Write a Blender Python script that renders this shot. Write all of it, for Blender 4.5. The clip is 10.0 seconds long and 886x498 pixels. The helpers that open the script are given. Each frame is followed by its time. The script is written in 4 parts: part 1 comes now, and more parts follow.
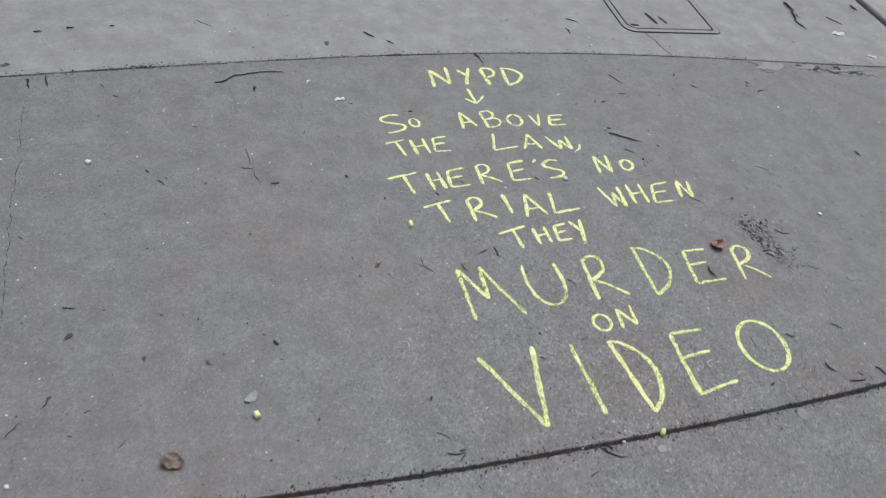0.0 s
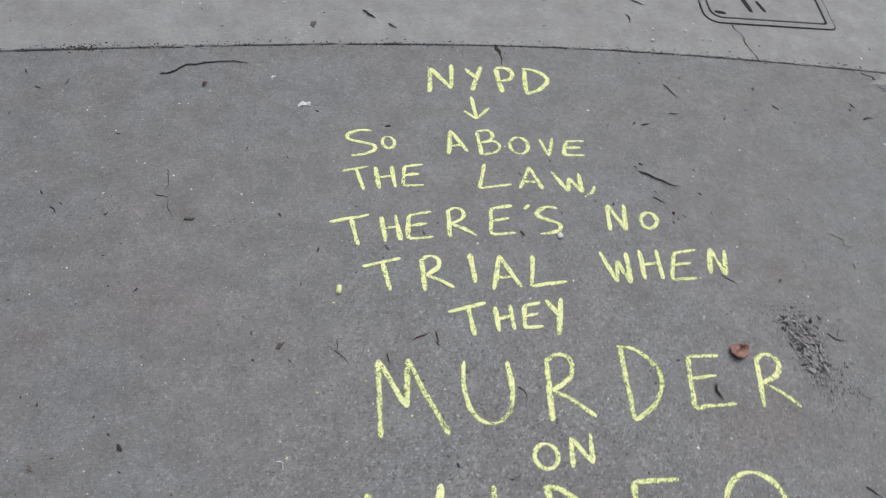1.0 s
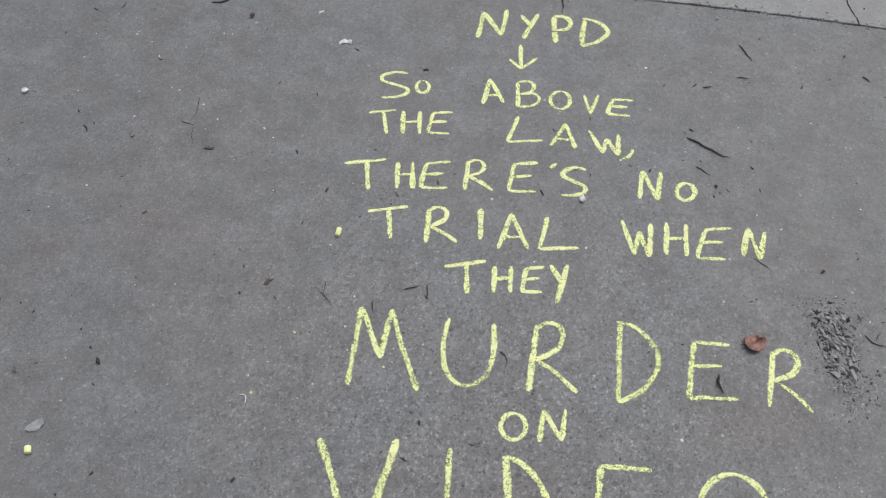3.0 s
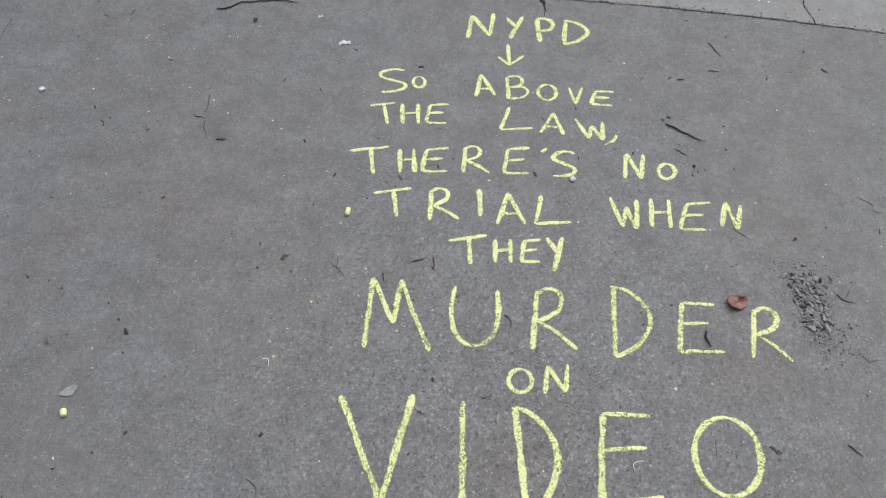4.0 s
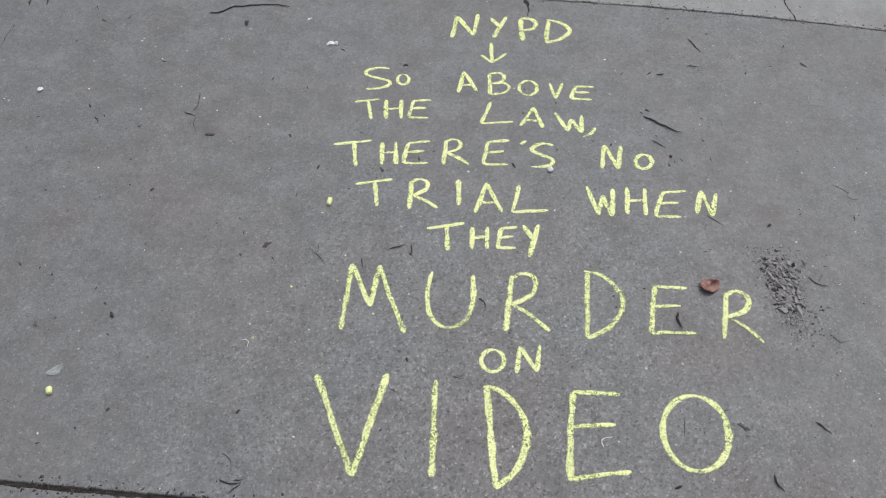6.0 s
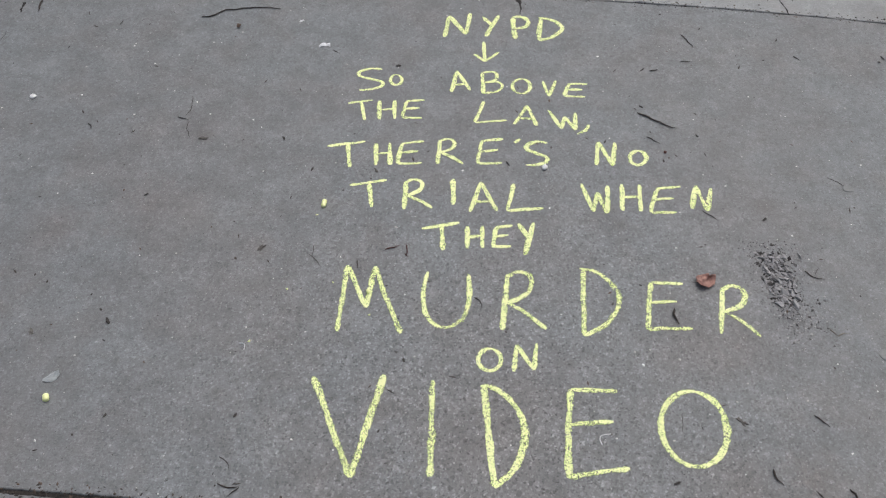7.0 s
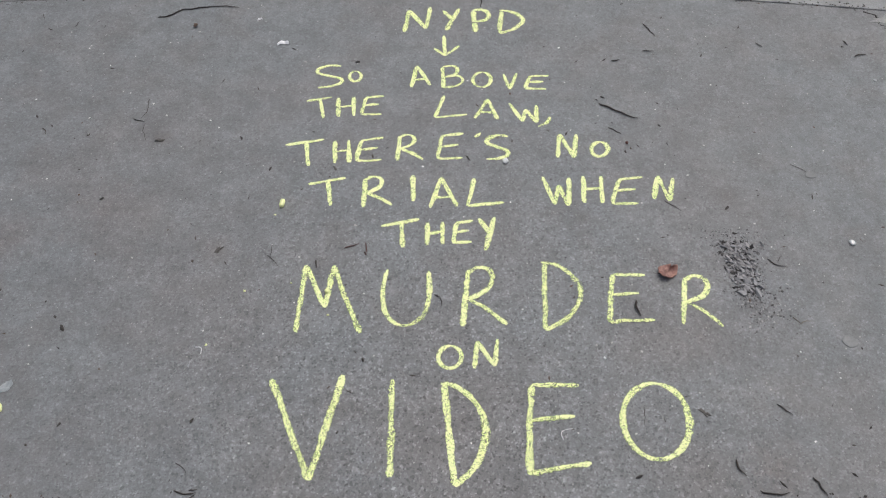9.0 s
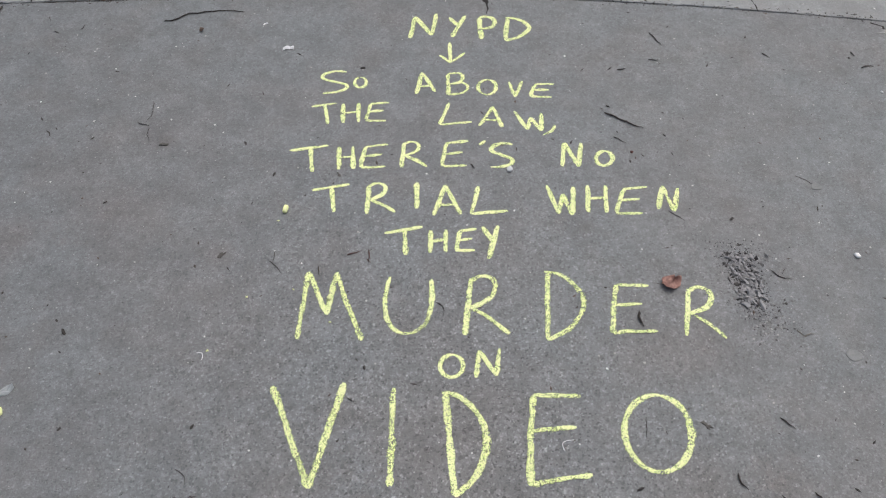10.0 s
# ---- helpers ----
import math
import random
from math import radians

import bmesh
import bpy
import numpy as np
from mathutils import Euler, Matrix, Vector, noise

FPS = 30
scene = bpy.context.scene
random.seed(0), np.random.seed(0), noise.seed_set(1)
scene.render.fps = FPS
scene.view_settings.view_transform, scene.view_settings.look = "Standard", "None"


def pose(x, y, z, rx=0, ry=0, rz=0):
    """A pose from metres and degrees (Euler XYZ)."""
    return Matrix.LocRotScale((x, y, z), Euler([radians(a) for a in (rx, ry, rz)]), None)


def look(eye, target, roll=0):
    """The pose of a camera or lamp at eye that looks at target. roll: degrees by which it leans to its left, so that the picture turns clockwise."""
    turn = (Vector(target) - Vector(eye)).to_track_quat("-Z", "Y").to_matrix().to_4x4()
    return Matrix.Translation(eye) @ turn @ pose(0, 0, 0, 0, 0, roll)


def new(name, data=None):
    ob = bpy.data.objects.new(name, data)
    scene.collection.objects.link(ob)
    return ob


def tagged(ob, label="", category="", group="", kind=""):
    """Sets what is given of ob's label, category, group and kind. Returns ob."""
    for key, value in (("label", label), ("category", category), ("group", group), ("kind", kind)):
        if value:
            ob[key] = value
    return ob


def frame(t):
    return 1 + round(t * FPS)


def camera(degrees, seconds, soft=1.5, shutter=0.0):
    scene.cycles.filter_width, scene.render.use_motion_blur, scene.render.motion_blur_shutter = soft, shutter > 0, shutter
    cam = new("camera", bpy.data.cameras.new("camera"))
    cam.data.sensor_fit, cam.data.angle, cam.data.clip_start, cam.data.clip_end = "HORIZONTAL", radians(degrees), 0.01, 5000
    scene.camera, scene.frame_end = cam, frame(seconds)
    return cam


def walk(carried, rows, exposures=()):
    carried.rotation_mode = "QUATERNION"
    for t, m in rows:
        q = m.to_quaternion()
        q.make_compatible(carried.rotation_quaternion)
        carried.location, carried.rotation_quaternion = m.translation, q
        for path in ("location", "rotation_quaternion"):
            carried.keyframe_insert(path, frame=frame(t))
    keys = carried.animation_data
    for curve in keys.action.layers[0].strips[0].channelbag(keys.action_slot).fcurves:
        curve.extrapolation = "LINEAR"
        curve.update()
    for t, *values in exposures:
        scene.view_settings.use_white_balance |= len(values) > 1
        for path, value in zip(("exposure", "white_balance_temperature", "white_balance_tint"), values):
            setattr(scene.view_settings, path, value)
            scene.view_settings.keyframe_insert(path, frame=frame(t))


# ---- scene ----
cam = camera(52.0, 10.0, soft=1.15, shutter=0.2)
# seconds, place in metres, then pitch, roll and yaw in degrees
PATH = [
    (0.0, -1.107, -0.272, 1.588, -43.53, -10.55, -18.20),
    (0.3, -0.908, -0.128, 1.589, -44.88, -9.80, -15.08),
    (0.5, -0.762, 0.010, 1.584, -47.20, -9.72, -13.22),
    (0.7, -0.663, 0.128, 1.598, -50.03, -9.50, -11.75),
    (1.0, -0.470, 0.249, 1.614, -52.70, -7.40, -6.79),
    (1.2, -0.341, 0.314, 1.634, -54.49, -7.20, -0.93),
    (1.5, -0.169, 0.366, 1.624, -55.66, -4.75, 3.07),
    (1.7, -0.128, 0.390, 1.618, -57.06, -3.46, 3.09),
    (2.0, -0.122, 0.391, 1.603, -57.44, -2.88, 3.57),
    (2.5, -0.106, 0.359, 1.595, -57.35, -1.99, 3.76),
    (2.7, -0.097, 0.337, 1.598, -57.45, -1.87, 4.46),
    (3.8, -0.179, 0.114, 1.617, -54.27, -2.40, 2.06),
    (4.0, -0.192, 0.081, 1.624, -54.04, -3.18, 1.65),
    (4.5, -0.152, 0.025, 1.616, -53.21, -3.19, 1.49),
    (5.0, -0.107, -0.007, 1.614, -52.77, -2.67, 2.28),
    (5.5, -0.086, -0.021, 1.615, -52.40, -2.16, 2.46),
    (5.7, -0.083, -0.019, 1.617, -52.40, -1.96, 2.47),
    (6.8, -0.072, -0.016, 1.617, -52.35, -1.00, 1.66),
    (7.0, -0.069, -0.016, 1.615, -52.36, -1.00, 1.54),
    (7.5, -0.056, -0.016, 1.611, -52.33, -1.02, 1.38),
    (8.0, -0.038, -0.013, 1.607, -52.43, -0.80, 0.90),
    (8.5, -0.014, -0.006, 1.602, -52.59, -0.42, 0.23),
    (9.0, -0.000, -0.000, 1.600, -52.61, -0.54, 0.00),
    (9.5, 0.001, 0.008, 1.602, -52.48, -0.87, 0.44),
    (10.0, 0.002, 0.012, 1.602, -52.42, -0.75, 0.69),
]
walk(cam, [(t, pose(x, y, z, 90 + pitch, roll, yaw)) for t, x, y, z, pitch, roll, yaw in PATH],
     exposures=[(0.0, 0.01), (1.0, -0.04), (2.5, -0.06), (5.0, 0.02), (10.0, 0.02)])

# ---- light: a bright overcast sky, no hard shadows ----
world = bpy.data.worlds.new("overcast_sky")
scene.world = world
world.use_nodes = True
wn, wl = world.node_tree.nodes, world.node_tree.links
wn.clear()
sky = wn.new("ShaderNodeTexSky")
sky.sky_type = 'NISHITA'
sky.sun_disc = False
sky.sun_elevation, sky.sun_rotation = radians(70), radians(36)
sky.dust_density, sky.air_density = 6.0, 1.0
cloud = wn.new("ShaderNodeHueSaturation")
cloud.inputs["Saturation"].default_value = 0.74
background = wn.new("ShaderNodeBackground")
background.inputs["Strength"].default_value = 0.101
wout = wn.new("ShaderNodeOutputWorld")
wl.new(sky.outputs[0], cloud.inputs["Color"])
wl.new(cloud.outputs[0], background.inputs["Color"])
wl.new(background.outputs[0], wout.inputs[0])
sun = new("sun", bpy.data.lights.new("sun", "SUN"))
sun.data.energy, sun.data.angle, sun.data.color = 1.0, radians(75), (1.0, 1.0, 0.99)
sun.matrix_world = look((1.15, 1.9, 4.4), (0, 0, 0))


# ---- materials ----
def material(name, rough=0.85):
    m = bpy.data.materials.new(name)
    m.use_nodes = True
    nodes, links = m.node_tree.nodes, m.node_tree.links
    bsdf = nodes["Principled BSDF"]
    bsdf.inputs["Roughness"].default_value = rough
    return m, nodes, links, bsdf


def node(nodes, kind, **values):
    n = nodes.new("ShaderNode" + kind)
    for k, v in values.items():
        n.inputs[k].default_value = v
    return n


def ramp(nodes, links, source, stops):
    r = nodes.new("ShaderNodeValToRGB")
    els = r.color_ramp.elements
    while len(els) < len(stops):
        els.new(0.5)
    for e, (p, c) in zip(els, stops):
        e.position = p
        e.color = (*c, 1) if len(c) == 3 else (c[0], c[0], c[0], 1)
    links.new(source, r.inputs[0])
    return r.outputs[0]


def mix(nodes, links, kind, factor, a, b):
    n = nodes.new("ShaderNodeMix")
    n.data_type, n.blend_type = 'RGBA', kind
    for slot, value in ((n.inputs[0], factor), (n.inputs[6], a), (n.inputs[7], b)):
        if isinstance(value, (int, float)):
            slot.default_value = value
        elif isinstance(value, tuple):
            slot.default_value = (*value, 1)
        else:
            links.new(value, slot)
    return n.outputs[2]


def concrete(name, base, stain, grain=0.5, speck=0.5, relief=0.6, spots=(), worn=None):
    """Weathered concrete: broad stains, fine sandy grain, exposed light and dark aggregate."""
    m, nd, ln, bsdf = material(name)
    co = nd.new("ShaderNodeTexCoord").outputs["Object"]

    def tex(kind, scale, detail=4.0, rough=0.6, stretch=None):
        n = nd.new("ShaderNodeTex" + kind)
        n.inputs["Scale"].default_value = scale
        if kind == "Noise":
            n.inputs["Detail"].default_value, n.inputs["Roughness"].default_value = detail, rough
        if stretch:
            mp = nd.new("ShaderNodeMapping")
            mp.inputs["Scale"].default_value = stretch
            ln.new(co, mp.inputs[0])
            ln.new(mp.outputs[0], n.inputs["Vector"])
        else:
            ln.new(co, n.inputs["Vector"])
        return n
    bsdf.inputs["Specular IOR Level"].default_value = 0.95
    broad = ramp(nd, ln, tex("Noise", 2.3, 5, 0.55).outputs["Fac"], [(0.42, (0,)), (0.68, (1,))])
    colour = mix(nd, ln, 'MIX', broad, base, stain)
    for sx, sy, radius, tone in spots:
        far = nd.new("ShaderNodeVectorMath")
        far.operation = 'DISTANCE'
        far.inputs[1].default_value = (sx, sy, 0)
        ln.new(co, far.inputs[0])
        ragged = nd.new("ShaderNodeMath")
        ragged.operation = 'MULTIPLY_ADD'
        ln.new(tex("Noise", 26, 5, 0.75).outputs["Fac"], ragged.inputs[0])
        ragged.inputs[1].default_value = radius * 2.4
        ln.new(far.outputs["Value"], ragged.inputs[2])
        mask = nd.new("ShaderNodeMapRange")
        ln.new(ragged.outputs[0], mask.inputs["Value"])
        mask.inputs["From Min"].default_value, mask.inputs["From Max"].default_value = radius * 1.0, radius * 2.3
        mask.inputs["To Min"].default_value, mask.inputs["To Max"].default_value = 0.5, 0.0
        colour = mix(nd, ln, 'MIX', mask.outputs[0], colour, tone)
    rust = ramp(nd, ln, tex("Noise", 6.5, 5, 0.62).outputs["Fac"], [(0.48, (0,)), (0.72, (0.6,))])
    colour = mix(nd, ln, 'MIX', rust, colour, tuple(stain[i] * (1.02, 0.965, 0.93)[i] for i in range(3)))
    blot = ramp(nd, ln, tex("Noise", 11, 4, 0.65).outputs["Fac"], [(0.32, (0.80,)), (0.68, (1.14,))])
    colour = mix(nd, ln, 'MULTIPLY', 1.0, colour, blot)
    sand = tex("Noise", 230, 4, 0.80).outputs["Fac"]
    colour = mix(nd, ln, 'MULTIPLY', 0.30 * grain, colour, ramp(nd, ln, sand, [(0.30, (0.42,)), (0.5, (1.0,)), (0.70, (1.7,))]))
    brush = tex("Noise", 42, 4, 0.7, (0.6, 1.7, 1)).outputs["Fac"]
    colour = mix(nd, ln, 'MULTIPLY', 0.18 * grain, colour, ramp(nd, ln, brush, [(0.3, (0.75,)), (0.7, (1.25,))]))
    stone = tex("Voronoi", 250)
    gravel = ramp(nd, ln, tex("Voronoi", 400).outputs["Color"], [(0.05, (0.40,)), (0.22, (0.92,)), (0.76, (1.04,)), (0.95, (1.75,))])
    colour = mix(nd, ln, 'MULTIPLY', 0.45 * grain, colour, gravel)
    harsh = 0.28 * grain
    if worn:
        away = nd.new("ShaderNodeVectorMath")
        away.operation = 'DISTANCE'
        away.inputs[1].default_value = (worn[0], worn[1], 0)
        ln.new(co, away.inputs[0])
        shifted = nd.new("ShaderNodeMath")
        shifted.operation = 'MULTIPLY_ADD'
        ln.new(tex("Noise", 5.0, 4, 0.6).outputs["Fac"], shifted.inputs[0])
        shifted.inputs[1].default_value = worn[2]
        ln.new(away.outputs["Value"], shifted.inputs[2])
        reach = nd.new("ShaderNodeMapRange")
        ln.new(shifted.outputs[0], reach.inputs["Value"])
        reach.inputs["From Min"].default_value, reach.inputs["From Max"].default_value = worn[2] * 0.7, worn[2] * 1.9
        reach.inputs["To Min"].default_value, reach.inputs["To Max"].default_value = 0.92 * grain, 0.34 * grain
        harsh = reach.outputs[0]
    for size, stops in ((270, [(0.10, (0.30,)), (0.24, (0.93,)), (0.74, (1.03,)), (0.92, (1.9,))]), (135, [(0.08, (0.50,)), (0.30, (0.92,)), (0.72, (1.04,)), (0.93, (1.5,))])):
        cells = ramp(nd, ln, tex("Voronoi", size).outputs["Color"], stops)
        colour = mix(nd, ln, 'MULTIPLY', harsh, colour, cells)
    smear = ramp(nd, ln, tex("Noise", 34, 5, 0.7).outputs["Fac"], [(0.32, (0.84,)), (0.68, (1.10,))])
    colour = mix(nd, ln, 'MULTIPLY', 0.7 * grain, colour, smear)
    chip = ramp(nd, ln, stone.outputs["Color"], [(0.90, (0,)), (0.97, (1,))])
    near = ramp(nd, ln, stone.outputs["Distance"], [(0.22, (1,)), (0.42, (0,))])
    light = mix(nd, ln, 'MULTIPLY', 1.0, chip, near)
    lightf = mix(nd, ln, 'MULTIPLY', 1.0, light, (speck, speck, speck))
    colour = mix(nd, ln, 'MIX', lightf, colour, (0.62, 0.61, 0.58))
    pit = tex("Voronoi", 210)
    hole = mix(nd, ln, 'MULTIPLY', 1.0, ramp(nd, ln, pit.outputs["Color"], [(0.82, (0,)), (0.9, (1,))]),
               ramp(nd, ln, pit.outputs["Distance"], [(0.2, (1,)), (0.4, (0,))]))
    holef = mix(nd, ln, 'MULTIPLY', 1.0, hole, (0.55, 0.55, 0.55))
    colour = mix(nd, ln, 'MIX', holef, colour, (0.07, 0.065, 0.06))
    ln.new(colour, bsdf.inputs["Base Color"])
    ln.new(ramp(nd, ln, broad, [(0.0, (0.58,)), (1.0, (0.50,))]), bsdf.inputs["Roughness"])
    height = mix(nd, ln, 'ADD', 0.6, sand, light)
    height = mix(nd, ln, 'SUBTRACT', 0.8, height, hole)
    bump = node(nd, "Bump", Strength=relief, Distance=0.0012)
    ln.new(height, bump.inputs["Height"])
    ln.new(bump.outputs[0], bsdf.inputs["Normal"])
    return m


def mottled(name, dark, light, scale=120.0, rough=0.85, relief=0.3, vary=0.25):
    m, nd, ln, bsdf = material(name, rough)
    co = nd.new("ShaderNodeTexCoord").outputs["Object"]
    n = node(nd, "TexNoise", Scale=scale, Detail=5.0, Roughness=0.65)
    ln.new(co, n.inputs["Vector"])
    own = nd.new("ShaderNodeObjectInfo")
    shade = ramp(nd, ln, own.outputs["Random"], [(0.0, (1 - vary,)), (1.0, (1 + 0.7 * vary,))])
    colour = ramp(nd, ln, n.outputs["Fac"], [(0.3, dark), (0.7, light)])
    ln.new(mix(nd, ln, 'MULTIPLY', 1.0, colour, shade), bsdf.inputs["Base Color"])
    bump = node(nd, "Bump", Strength=relief, Distance=0.002)
    ln.new(n.outputs["Fac"], bump.inputs["Height"])
    ln.new(bump.outputs[0], bsdf.inputs["Normal"])
    return m


def islands(name, stops, rough=0.85):
    """A colour for each loose piece of a joined mesh."""
    m, nd, ln, bsdf = material(name, rough)
    geo = nd.new("ShaderNodeNewGeometry")
    ln.new(ramp(nd, ln, geo.outputs["Random Per Island"], stops), bsdf.inputs["Base Color"])
    return m


def chalk_dust(name):
    """Chalk rubbed on rough concrete: it stays on the high grains, and the pits show through."""
    m, nd, ln, bsdf = material(name, 1.0)
    bsdf.inputs["Specular IOR Level"].default_value = 0.1
    co = nd.new("ShaderNodeTexCoord").outputs["Object"]
    fine = node(nd, "TexNoise", Scale=370.0, Detail=3.0, Roughness=0.75)
    rub = node(nd, "TexNoise", Scale=60.0, Detail=3.0, Roughness=0.6)
    press = nd.new("ShaderNodeAttribute")
    press.attribute_name = "press"
    for n in (fine, rub):
        ln.new(co, n.inputs["Vector"])

    def calc(op, a, b):
        n = nd.new("ShaderNodeMath")
        n.operation = op
        for slot, v in zip(n.inputs, (a, b)):
            if isinstance(v, float):
                slot.default_value = v
            else:
                ln.new(v, slot)
        return n.outputs[0]
    level = calc('ADD', 0.5, calc('MULTIPLY', calc('SUBTRACT', fine.outputs["Fac"], 0.5), 3.3))
    level = calc('ADD', level, calc('MULTIPLY', calc('SUBTRACT', rub.outputs["Fac"], 0.5), 1.25))
    level = calc('ADD', level, calc('MULTIPLY', calc('SUBTRACT', press.outputs["Fac"], 0.5), 0.6))
    cover = ramp(nd, ln, level, [(0.34, (0.0,)), (0.45, (0.25,)), (0.50, (1.0,))])
    ln.new(cover, bsdf.inputs["Alpha"])
    ln.new(ramp(nd, ln, level, [(0.38, (0.30, 0.58, 0.06)), (0.51, (0.74, 0.97, 0.25)), (0.70, (0.97, 1.0, 0.57))]), bsdf.inputs["Base Color"])
    bump = node(nd, "Bump", Strength=0.5, Distance=0.001)
    ln.new(fine.outputs["Fac"], bump.inputs["Height"])
    ln.new(bump.outputs[0], bsdf.inputs["Normal"])
    return m


# old spill stains with a place of their own: x, y, radius, colour
SPOTS = ((0.675, 1.387, 0.035, (0.10, 0.085, 0.082)), (0.655, 0.705, 0.075, (0.125, 0.092, 0.075)), (0.332, 1.316, 0.022, (0.10, 0.085, 0.08)),
         (-0.756, 1.327, 0.12, (0.15, 0.128, 0.122)), (-0.20, 0.83, 0.05, (0.12, 0.11, 0.107)), (-0.49, 1.215, 0.05, (0.13, 0.11, 0.105)),
         (0.46, 0.99, 0.10, (0.15, 0.135, 0.13)), (-0.67, 1.56, 0.03, (0.11, 0.09, 0.085)), (0.06, 0.80, 0.24, (0.150, 0.134, 0.127)), (-0.27, 0.68, 0.16, (0.152, 0.137, 0.130)), (0.50, 0.68, 0.13, (0.140, 0.122, 0.112)), (0.55, 1.00, 0.07, (0.140, 0.122, 0.116)), (-0.95, 1.25, 0.09, (0.155, 0.13, 0.125)))
M_SLAB = concrete("worn_concrete", (0.168, 0.181, 0.190), (0.155, 0.156, 0.160), grain=1.0, speck=0.6, relief=1.0, spots=SPOTS, worn=(0.05, 0.78, 0.62))
M_PALE = concrete("pale_concrete", (0.262, 0.276, 0.280), (0.222, 0.230, 0.234), grain=0.6, speck=0.35)
M_MORTAR = concrete("pale_mortar", (0.30, 0.305, 0.30), (0.235, 0.235, 0.23), grain=0.9, speck=0.2, relief=0.9)
M_KERB = concrete("granite_kerb_stone", (0.36, 0.36, 0.35), (0.28, 0.28, 0.27), grain=0.5, speck=0.4)
M_ROAD = concrete("asphalt", (0.055, 0.055, 0.056), (0.045, 0.044, 0.043), grain=0.6, speck=0.3)
M_SOIL = mottled("joint_soil", (0.018, 0.016, 0.015), (0.075, 0.064, 0.058), 260, 0.95, 0.8)
# Dark of crack dirt, and painted shade for the depth of gaps and slots.
M_CRACK = mottled("crack_dirt_shade", (0.012, 0.011, 0.010), (0.035, 0.032, 0.03), 300, 0.95)
M_CHALK = chalk_dust("yellow_green_chalk")
M_STUB = mottled("solid_chalk", (0.78, 0.84, 0.30), (0.93, 0.94, 0.60), 200, 0.95, 0.4)
M_TWIG = {"dark": mottled("dark_bark", (0.022, 0.018, 0.016), (0.07, 0.055, 0.047), 240, 0.8, 0.6),
          "red": mottled("red_brown_bark", (0.05, 0.018, 0.014), (0.11, 0.045, 0.035), 240, 0.75, 0.5),
          "pale": mottled("dry_pale_bark", (0.14, 0.12, 0.09), (0.24, 0.2, 0.15), 240, 0.85, 0.5)}
M_LEAF = {"rust": mottled("rust_brown_leaf", (0.12, 0.052, 0.042), (0.42, 0.235, 0.19), 90, 0.55, 0.4),
          "tan": mottled("tan_leaf", (0.10, 0.078, 0.066), (0.27, 0.22, 0.19), 110, 0.6, 0.4)}
M_PAPER = mottled("white_paper", (0.82, 0.82, 0.84), (0.90, 0.90, 0.91), 60, 0.8, 0.1, 0.0)
M_PEBBLE = mottled("white_pebble_stone", (0.76, 0.77, 0.77), (0.90, 0.90, 0.89), 180, 0.6, 0.2, 0.05)
M_GUM = mottled("trodden_gum", (0.22, 0.23, 0.23), (0.30, 0.31, 0.31), 150, 0.6, 0.3)
M_FILM = mottled("clouded_film", (0.24, 0.265, 0.275), (0.34, 0.37, 0.38), 70, 0.35, 0.3)
M_CRUMB = {"pebble": mottled("brown_stone", (0.11, 0.075, 0.055), (0.2, 0.14, 0.11), 150, 0.85),
           "flake": mottled("rotten_leaf", (0.075, 0.07, 0.063), (0.17, 0.16, 0.15), 260, 0.85),
           "red": mottled("red_crumb", (0.06, 0.02, 0.018), (0.11, 0.05, 0.04), 200, 0.8)}
M_DIRT = mottled("dark_dirt", (0.025, 0.022, 0.021), (0.085, 0.075, 0.07), 300, 0.9)
# The dark stops also paint the shadows between the paler stone chips.
M_CHIPS = islands("asphalt_chips_and_shadow", [(0.0, (0.02, 0.018, 0.018)), (0.5, (0.07, 0.066, 0.066)), (1.0, (0.36, 0.355, 0.36))])
M_CRUMBS = islands("grey_stone_crumbs", [(0.0, (0.06, 0.057, 0.056)), (0.5, (0.17, 0.168, 0.168)), (1.0, (0.46, 0.455, 0.45))])
M_CHIP = mottled("grey_stone_chip", (0.15, 0.146, 0.148), (0.40, 0.395, 0.40), 160, 0.7, 0.3, 0.45)
M_PALECHIP = mottled("pale_stone_chip", (0.27, 0.27, 0.275), (0.40, 0.40, 0.405), 160, 0.7, 0.3, 0.1)
M_GRIT = islands("pale_grit", [(0.0, (0.34, 0.33, 0.31)), (0.5, (0.6, 0.6, 0.58)), (1.0, (0.85, 0.85, 0.83))], 0.5)
M_SPECKS = islands("dark_litter_specks", [(0.0, (0.02, 0.018, 0.016)), (0.7, (0.06, 0.05, 0.043)), (1.0, (0.11, 0.075, 0.055))])
M_METAL = mottled("dull_cast_metal", (0.20, 0.205, 0.205), (0.29, 0.30, 0.30), 90, 0.6, 0.4)


# ---- builders ----
def finish(bm, name, mat, smooth=False):
    me = bpy.data.meshes.new(name)
    bm.to_mesh(me)
    bm.free()
    me.materials.append(mat)
    if smooth:
        me.polygons.foreach_set("use_smooth", [True] * len(me.polygons))
    return me


def part(name, bm, mat, parent, label="", smooth=False):
    ob = new(name, finish(bm, name, mat, smooth))
    ob.parent = parent
    if label:
        tagged(ob, label)
    return ob


def thing(name, bm, mat, label, category, group="", kind="", m=None, smooth=False):
    ob = new(name, finish(bm, name, mat, smooth))
    if m is not None:
        ob.matrix_world = m
    return tagged(ob, label, category, group, kind)


def wobble(x, y, seed, size=1.0):
    return noise.noise(Vector((x * size, y * size, seed * 7.31)))


